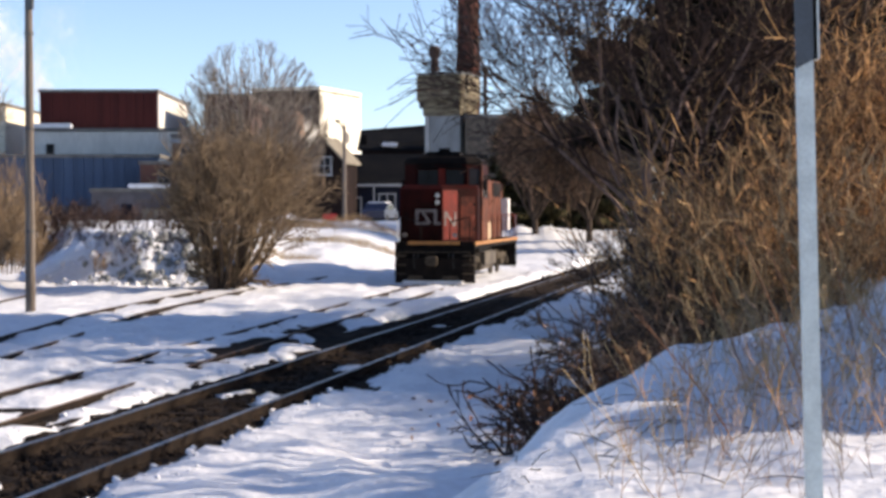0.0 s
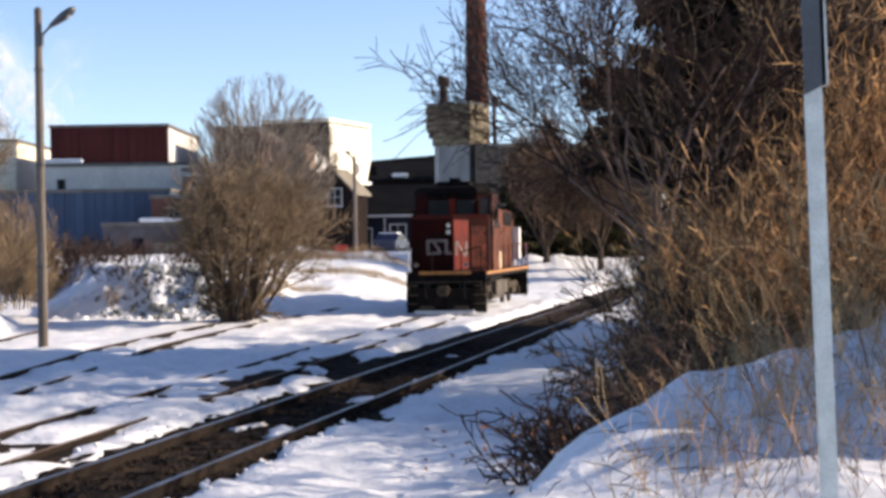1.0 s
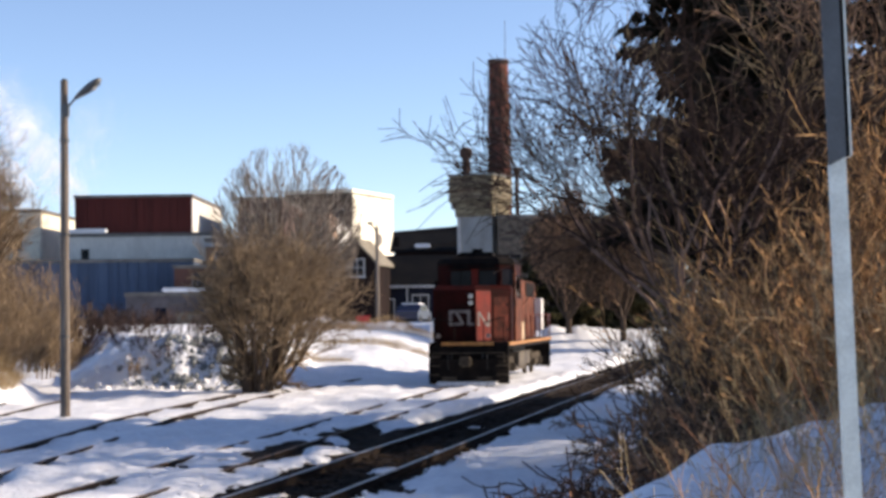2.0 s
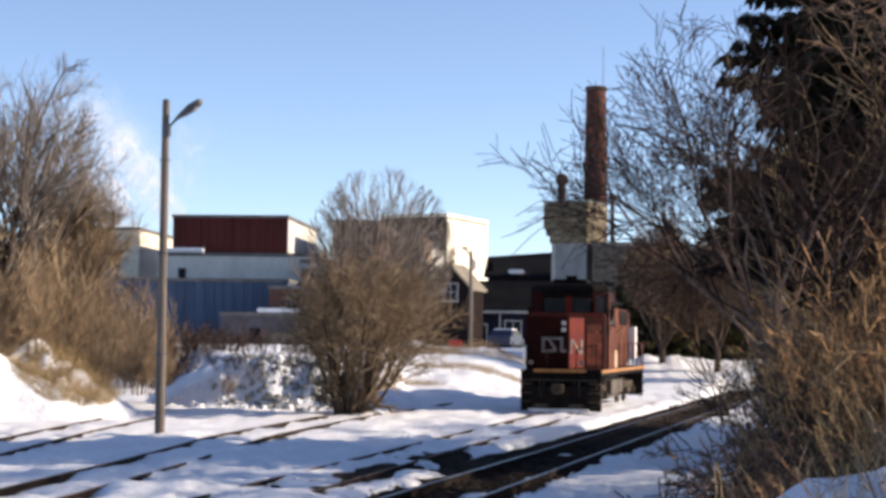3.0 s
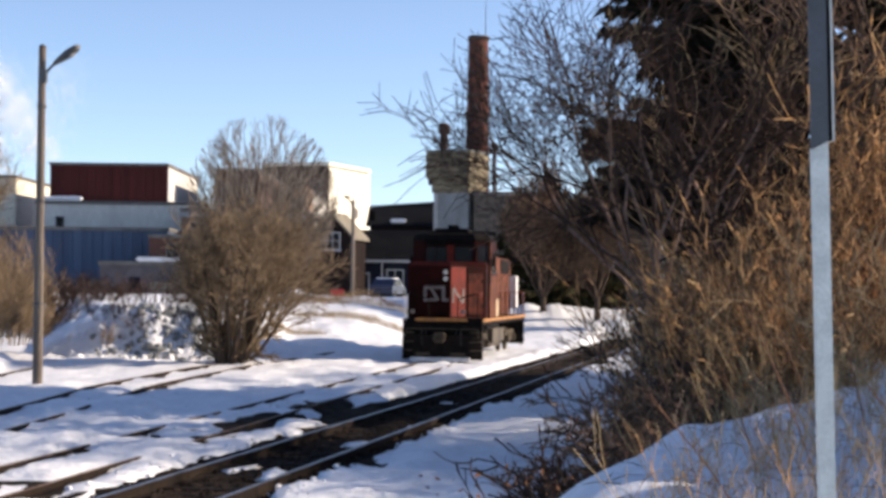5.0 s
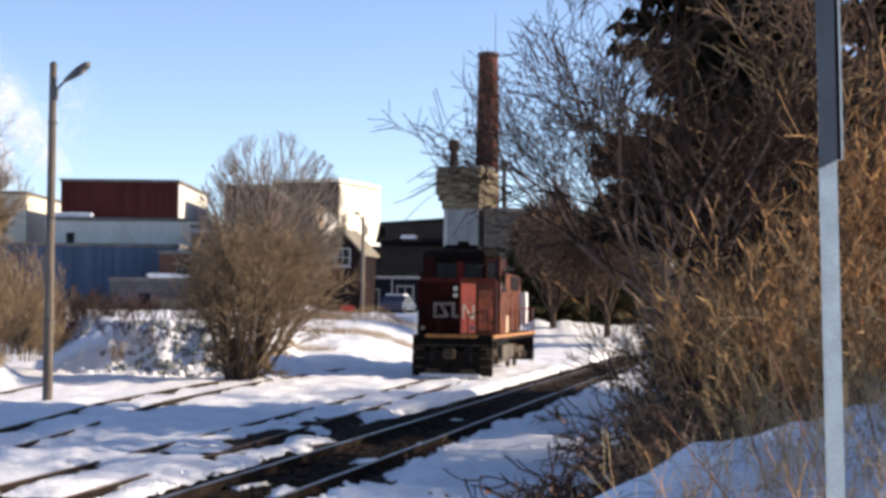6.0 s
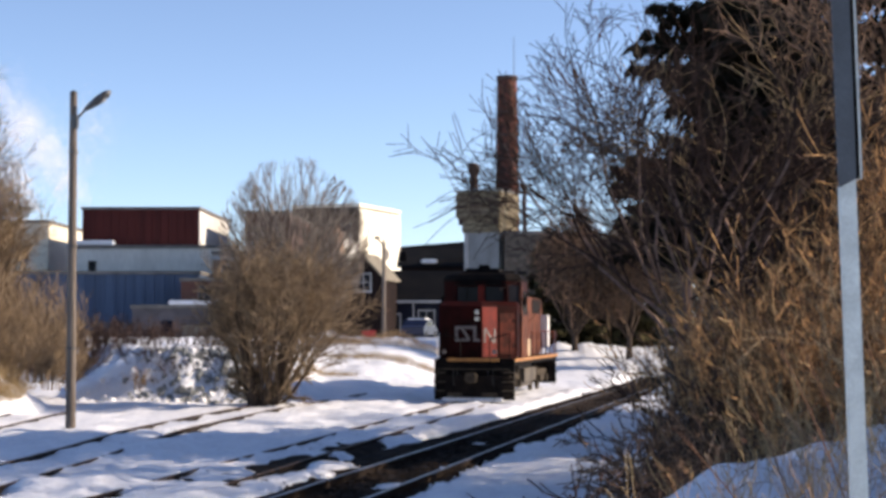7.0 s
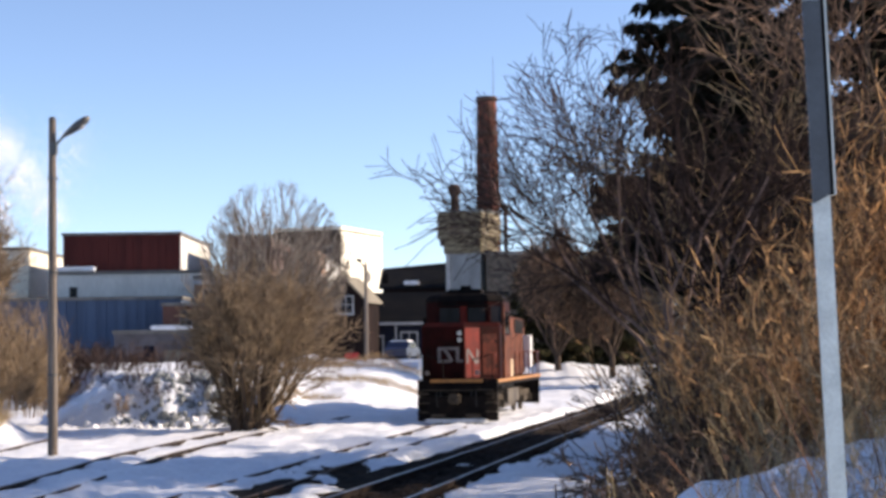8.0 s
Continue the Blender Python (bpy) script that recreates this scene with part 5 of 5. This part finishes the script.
bare_tree("lane_tree", pose(12.8, 99.0, 1.2), "wide brown bare tree beside the lane", 50, 1.4, 8.0, 0.2, "twig_brown", "bark", limbs=20, depth=3, kids=6, thin=0.016, spread=0.7, tilt=1.2,
          hull=((0.0, 0, 4.8), (3.6, 3.0, 5.2)), fray=(0.4, 0.8))
spruce("cedar_tree", pose(11.4, 113.0, 1.3), "tall dull green cedar behind the bare trees", 58, 11.5, 3.4, tiers=26, mat="hedge_green", leaf=0.4)

under = shrub("brush", pose(7.4, 46.0, 0.3), "tall brown tangled brush under the spruces", 67, 34, 5.2, 2.0, M["twig_grey"], lean=0.7, depth=3, kids=5, thin=0.008, group="brown brush", base_r=0.025, width=0.8, wild=0.3, spread=0.9,
              hull=((0, 0, 2.0), (2.2, 2.0, 2.7)), fray=(0.5, 0.7))
for x, y, z, a, s in ((8.8, 50.0, 0.3, 80, 1.2), (10.0, 52.0, 0.6, 300, 1.4)):
    copy_thing(under, pose(x, y, z, 0, 0, a)).scale = (s, s, s)

brush_a = shrub("brush", pose(5.9, 23.5, 0.7), "dense rusty-brown leafless brush on the bank", 61, 40, 3.1, 1.6, M["twig_orange"], lean=0.8, depth=3, kids=3, thin=0.0075, group="bank brush", base_r=0.02, width=0.9, wild=0.36, spread=0.6)
brush_b = shrub("brush", pose(6.6, 21.6, 0.9), "dense tan leafless brush on the bank", 62, 38, 2.6, 1.5, M["twig_tan"], lean=0.8, depth=3, kids=3, thin=0.0075, group="bank brush", base_r=0.018, width=0.9, wild=0.36, spread=0.6)
brush_c = shrub("brush", pose(4.5, 26.0, 0.1), "tangled dark brown leafless brush by the track", 63, 40, 2.0, 1.5, M["twig_dark"], lean=1.0, depth=3, kids=3, thin=0.009, group="bank brush", base_r=0.018, width=0.8, arch=0.15, wild=0.36, spread=0.6)
brush_d = shrub("brush", pose(3.9, 23.0, 0.0), "low brown bramble thicket at the foot of the bank", 64, 44, 1.5, 1.5, M["twig_brown"], lean=1.2, depth=3, kids=3, thin=0.009, group="bank brush", base_r=0.016, width=0.9, arch=0.3, wild=0.36, spread=0.6)
for src, x, y, z, a, s in ((brush_a, 7.0, 25.0, 0.7, 50, 1.0), (brush_a, 4.9, 24.8, 0.4, 110, 0.85), (brush_a, 5.8, 27.0, 0.3, 200, 1.1), (brush_a, 4.8, 28.5, 0.2, 260, 1.0),
                           (brush_b, 4.7, 22.4, 0.2, 80, 0.8), (brush_b, 5.6, 21.6, 0.6, 170, 0.75), (brush_b, 6.2, 24.0, 0.5, 250, 0.95), (brush_a, 5.3, 21.8, 0.5, 300, 0.7),
                           (brush_b, 6.4, 33.0, 0.2, 190, 1.1), (brush_c, 6.0, 45.0, 0.1, 250, 1.1), (brush_a, 6.6, 30.5, 0.4, 20, 1.2),
                           (brush_c, 7.4, 54.0, 0.2, 310, 1.2), (brush_c, 4.2, 24.0, 0.1, 20, 0.8), (brush_b, 4.6, 26.2, 0.1, 100, 0.95),
                           (brush_d, 3.5, 21.8, 0.0, 40, 0.75), (brush_d, 3.6, 21.0, 0.1, 140, 1.0), (brush_d, 3.3, 24.6, 0.0, 230, 0.7), (brush_d, 4.3, 20.6, 0.2, 310, 0.95), (brush_d, 3.3, 19.2, 0.1, 190, 0.7), (brush_d, 3.9, 26.6, 0.0, 270, 1.1)):
    copy_thing(src, pose(x, y, z, 0, 0, a)).scale = (s, s, s)

brush_tall = shrub("tall_brush", pose(6.3, 26.5, 0.8), "tall orange-brown leafless brush on the bank", 66, 30, 6.0, 1.5, M["twig_orange"], lean=0.3, depth=3, kids=4, thin=0.009, group="tall bank brush", base_r=0.022, width=0.9, wild=0.38, spread=0.95, hull=((0, 0, 3.0), (1.6, 1.5, 3.4)), fray=(0.5, 0.7))
for x, y, z, a, s in ((7.2, 27.6, 1.0, 90, 1.15), (7.0, 25.8, 0.9, 200, 0.95), (8.4, 28.5, 1.0, 300, 1.2)):
    copy_thing(brush_tall, pose(x, y, z, 0, 0, a)).scale = (s, s, s)

thorn = shrub("thorn_bush", pose(1.35, 17.6, -0.05), "low dark thorny shrub at the foot of the snow bank", 71, 13, 1.35, 0.8, M["twig_dark"], lean=1.4, depth=2, kids=3, thin=0.01, group="thorny shrubs", base_r=0.036, width=0.8, arch=0.15, wild=0.36, spread=0.9)
for x, y, z, a, s in ((2.2, 19.0, -0.05, 80, 1.1), (0.85, 18.2, -0.05, 160, 0.75), (1.8, 16.6, 0.0, 230, 0.85), (2.6, 18.4, 0.0, 300, 1.1)):
    copy_thing(thorn, pose(x, y, z, 0, 0, a)).scale = (s, s, s)

# unseen young spruces, added beyond the view to shade the near bank
for i, (x, y, h) in enumerate(((8.0, 12.3, 3.1), (8.0, 13.7, 3.5), (8.2, 15.2, 3.4), (8.2, 16.8, 2.7), (8.8, 18.4, 2.3))):
    spruce("spruce_tree", pose(x, y, 1.2), "unseen young spruce added to shade the snowy bank", 57 + i, h, 1.6, first=0.2, tiers=16)
# unseen bare trees along the bank, placed to streak the snow with shade
for i, (x, y) in enumerate(((12.6, 17.8), (15.6, 16.0))):
    bare_tree("bank_tree", pose(x, y, 1.2), "unseen bare grey tree on the bank, placed for its shade", 46 + i, 1.8, 4.8, 0.24, "twig_grey", "bark", limbs=5, depth=2, kids=4, thin=0.022, spread=0.8, tilt=1.2)


# two taller unseen trees, sparse, for further shade streaks
for i, (x, y) in enumerate(((20.0, 47.5), (16.5, 19.2))):
    bare_tree("bank_tree", pose(x, y, 1.2), "unseen tall bare tree on the bank, placed for its shade", 146 + i, 3.0, 7.5, 0.26, "twig_grey", "bark", limbs=5, depth=2, kids=3, thin=0.035, spread=0.8, tilt=1.2)


def dead_leaves():
    rng = random.Random(81)
    tw = Twigs()
    for i in range(420):
        x, y = 1.6 + rng.gauss(0, 0.7), 17.8 + rng.gauss(0, 1.0)
        p = Vector((x, y, ground_z(x, y) + 0.05 + 0.6 * rng.random()))
        d = rvec(rng)
        tw.leaf(p, d, d.orthogonal().normalized(), 0.05 + 0.05 * rng.random())
    tagged(new("dead_leaves", tw.mesh("dead_leaves", M["dead_leaf"])), "withered brown leaves caught in the thorny shrubs", "leaves", kind="stuff")


dead_leaves()


def weed(seed, h, mat):
    """A dry weed stalk with a few side shoots."""
    rng = random.Random(seed)
    tw = Twigs()
    p = Vector((0, 0, -0.1))
    grow(rng, tw, p, Vector((rng.gauss(-0.15, 0.25), rng.gauss(0, 0.2), 1)), h, 0.0045, 1, 0.05, 0.12, 5, 0.6, 0.4, 5, 0.0022)
    return tw.mesh("stalk", mat)


def weeds():
    rng = random.Random(91)
    meshes = [weed(i, 0.35 + 0.12 * (i % 6), M["dry_grass"] if i % 3 else M["twig_orange"]) for i in range(9)]
    for i in range(240):
        y = 9.5 + 7.5 * rng.random()
        x = crest_x(y) + 0.8 + abs(rng.gauss(0.3, 1.2))
        ob = tagged(new("weed", rng.choice(meshes)), "dry weed stalk standing in the snow bank", "weed", "bank weeds")
        ob.matrix_world = pose(x, y, ground_z(x, y), 0, 0, rng.random() * 360)
    pale = [weed(40 + i, 0.3 + 0.1 * (i % 5), M["weed_pale"]) for i in range(8)]
    for i in range(130):
        y = 9.0 + 4.5 * rng.random()
        x = crest_x(y) + 1.0 + 1.9 * rng.random()
        ob = tagged(new("weed", rng.choice(pale)), "thin pale weed stalk standing in the snow bank", "weed", "bank weeds")
        ob.matrix_world = pose(x, y, ground_z(x, y), rng.gauss(0, 12), rng.gauss(-12, 14), rng.random() * 360)
    for x, y, lean, h in ((2.55, 11.4, -0.62, 1.6), (2.75, 11.9, -0.5, 1.45), (3.2, 12.6, -0.35, 1.5), (1.9, 10.6, -0.7, 0.95), (3.6, 12.0, 0.3, 1.2), (3.3, 11.0, -0.55, 0.9), (2.3, 12.4, -0.3, 0.9)):
        tw = Twigs()
        z = ground_z(x, y) - 0.1
        pts = [Vector((x + lean * u ** 1.3, y, z + h * u)) for u in (0, 0.2, 0.4, 0.6, 0.8, 1.0)]
        tw.stick(pts, [0.0065, 0.006, 0.0055, 0.005, 0.004, 0.0025], 5)
        for u in (2, 3, 4):
            tw.stick([pts[u], pts[u] + Vector((0.12 * (1 if u % 2 else -1), 0.03, 0.16))], [0.004, 0.002], 3)
        tagged(new("weed", tw.mesh("stalk", M["dead_leaf"])), "long bent reddish stalk in the snow bank", "weed", "bank weeds")


weeds()


def bank_twigs():
    """Broken twigs lying on the snow bank."""
    rng = random.Random(97)
    tw = Twigs()
    for i in range(170):
        y = 9.5 + 7.0 * rng.random()
        x = crest_x(y) + 0.2 + 2.6 * rng.random()
        p = Vector((x, y, ground_z(x, y) + 0.01))
        a, L = rng.random() * math.tau, 0.12 + 0.4 * rng.random() ** 2
        q = Vector((x + math.cos(a) * L, y + math.sin(a) * L, 0))
        q.z = ground_z(q.x, q.y) + 0.02 + 0.1 * rng.random()
        tw.stick([p, p.lerp(q, 0.5) + Vector((0, 0, 0.02)), q], [0.005, 0.004, 0.002], 3)
    tagged(new("bank_twigs", tw.mesh("bank_twigs", M["twig_dark"])), "broken dark twigs lying on the snow bank", "twigs", kind="stuff")


bank_twigs()

# ---- ties of the running line ----
tie_box = box(-1.3, 1.3, -0.115, 0.115, -0.18, 0.0, 0.012)
tie_mesh = to_mesh("tie", tie_box, M["tie"])
rng_tie = random.Random(7)
for i in range(120):
    y = 9.0 + 0.56 * i
    ob = new("tie", tie_mesh)
    ob.parent = main_line
    ob.matrix_world = pose(main_x(y) + rng_tie.gauss(0, 0.03), y, -0.12 + rng_tie.gauss(0, 0.012), 0, 0, -10.5 + rng_tie.gauss(0, 0.8))


# ---- snow caught between the rails ----
def track_snow():
    rng = random.Random(17)
    bm = bmesh.new()
    for i in range(8):
        y = 13.0 + 30.0 * rng.random()
        off = rng.choice((-0.45, -0.2, 0.15, 0.4)) + rng.gauss(0, 0.1)
        own = bmesh.new()
        bmesh.ops.create_icosphere(own, subdivisions=2, radius=1.0)
        sx2, sy2, sz2 = 0.08 + 0.12 * rng.random(), 0.15 + 0.4 * rng.random(), 0.03 + 0.02 * rng.random()
        for v in own.verts:
            v.co *= 1 + 0.8 * noise.noise(v.co * 2.2 + Vector((i * 2.3, 0, 0)))
            v.co = Vector((v.co.x * sx2, v.co.y * sy2, v.co.z * sz2))
        bmesh.ops.transform(own, matrix=pose(main_x(y) + off, y, -0.11, 0, 0, rng.gauss(-10, 25)), verts=own.verts)
        merge(bm, own)
    solo("track_snow", bm, M["heaped_snow"], "small patches of old snow between the rails", "snow", kind="stuff", smooth=True)


track_snow()


# ---- stones and clods ----
def lumps(name, n, place, lo, hi, mat, label, category, seed):
    """Many small rough lumps lying on the ground as one mass."""
    rng = random.Random(seed)
    base = bmesh.new()
    bmesh.ops.create_icosphere(base, subdivisions=1, radius=1.0)
    bv = [v.co.copy() for v in base.verts]
    bf = [[v.index for v in f.verts] for f in base.faces]
    base.free()
    verts, faces = [], []
    for i in range(n):
        x, y, z = place(rng)
        r = lo + (hi - lo) * rng.random() ** 2
        q = Euler((rng.random() * 6, rng.random() * 6, rng.random() * 6)).to_matrix()
        k = len(verts)
        verts += [tuple(q @ (v * r * (0.7 + 0.6 * rng.random())) * 1.0 + Vector((x, y, z))) for v in bv]
        faces += [[k + j for j in f] for f in bf]
    me = bpy.data.meshes.new(name)
    me.from_pydata(verts, [], faces)
    me.materials.append(mat)
    tagged(new(name, me), label, category, kind="stuff")


def ballast_place(rng):
    y = 11.0 + 34.0 * rng.random() ** 1.5
    x = rng.uniform(-1.25, 0.95)
    return main_x(y) + x, y, -0.13


def clod_place(rng):
    y = 14.0 + 40.0 * rng.random() ** 1.4
    side = rng.choice((-1.45, 1.12, 1.2, -1.6, -3.6, -5.2))
    x = main_x(y) + side + rng.gauss(0, 0.16)
    return x, y, ground_z(x, y)


lumps("ballast_stones", 6000, ballast_place, 0.02, 0.06, M["ballast"], "loose dark ballast stones", "stones", 111)
def rubble_place(rng):
    x, y = rng.gauss(-10.7, 1.1), 60.8 + 3.4 * rng.random()
    return x, y, ground_z(x, y) + 0.05


lumps("slope_rubble", 420, rubble_place, 0.03, 0.16, M["concrete"], "broken grey rubble poking out of the snowy slope", "rubble", 113)
lumps("slope_clods", 90, lambda rng: (lambda x, y: (x, y, ground_z(x, y)))(rng.uniform(-15.0, -9.0), rng.uniform(60.0, 65.0)), 0.06, 0.26, M["heaped_snow"], "lumps of snow tumbled down the slope", "snow", 114)
lumps("snow_clods", 900, clod_place, 0.012, 0.045, M["heaped_snow"], "clods of ploughed snow along the rails", "snow", 112)


# ---- steam ----
def steam_material():
    m = bpy.data.materials.new("steam")
    m.use_nodes = True
    n, l = m.node_tree.nodes, m.node_tree.links
    n.remove(n["Principled BSDF"])
    a, b, mix = n.new("ShaderNodeBsdfDiffuse"), n.new("ShaderNodeBsdfTranslucent"), n.new("ShaderNodeMixShader")
    for s in (a, b):
        s.inputs["Color"].default_value = (0.92, 0.92, 0.94, 1)
    l.new(a.outputs[0], mix.inputs[1])
    l.new(b.outputs[0], mix.inputs[2])
    l.new(mix.outputs[0], n["Material Output"].inputs["Surface"])
    return m


M["steam"] = steam_material()


def steam_puffs():
    """Rigid puffs of tiny droplets' flecks, thin at the rim and thick within."""
    rng = random.Random(5)
    out = []
    heads = [(-50.5, 18.0, 1.9), (-51.8, 20.0, 2.1), (-53.0, 21.8, 2.3), (-54.3, 23.3, 2.4), (-55.6, 24.8, 2.6), (-57.0, 26.5, 2.8), (-59.5, 29.0, 3.3),
             (-56.5, 15.5, 1.9), (-57.2, 17.5, 2.2), (-57.8, 19.5, 2.2), (-58.8, 21.5, 2.4), (-49.0, 22.0, 3.0), (-47.5, 26.0, 3.2)]
    for i, (x, z, size) in enumerate(heads):
        thick = 0.35 if i > 10 else 1.0
        tw = Twigs()
        for k in range(int(9000 * thick * size / 2.0)):
            p = Vector((rng.gauss(0, 0.66), rng.gauss(0, 0.6), rng.gauss(0, 0.62))) * size
            p += Vector((noise.noise(p * 0.5), 0, noise.noise(p * 0.5 + Vector((9, 0, 0))))) * size * 0.6
            d = rvec(rng)
            tw.leaf(p, d, d.orthogonal().normalized(), 0.05 + 0.04 * rng.random())
        ob = tagged(new("steam_puff", tw.mesh("steam_puff", M["steam"])), "thin white puff of drifting steam", "steam", "steam plume")
        out.append((ob, Vector((x, 205 + rng.gauss(0, 2), z))))
    return out


PUFFS = steam_puffs()


def motions():
    for i, (ob, at) in enumerate(PUFFS):
        rows = []
        for t in (0.0, 2.0, 4.0, 6.0, 8.0):
            drift = Vector((-0.22 * t, 0.0, 0.38 * t))
            rows.append((t, Matrix.Translation(at + drift) @ pose(0, 0, 0, 0, 0, 4.0 * t + i * 20)))
        walk(ob, rows)


motions()
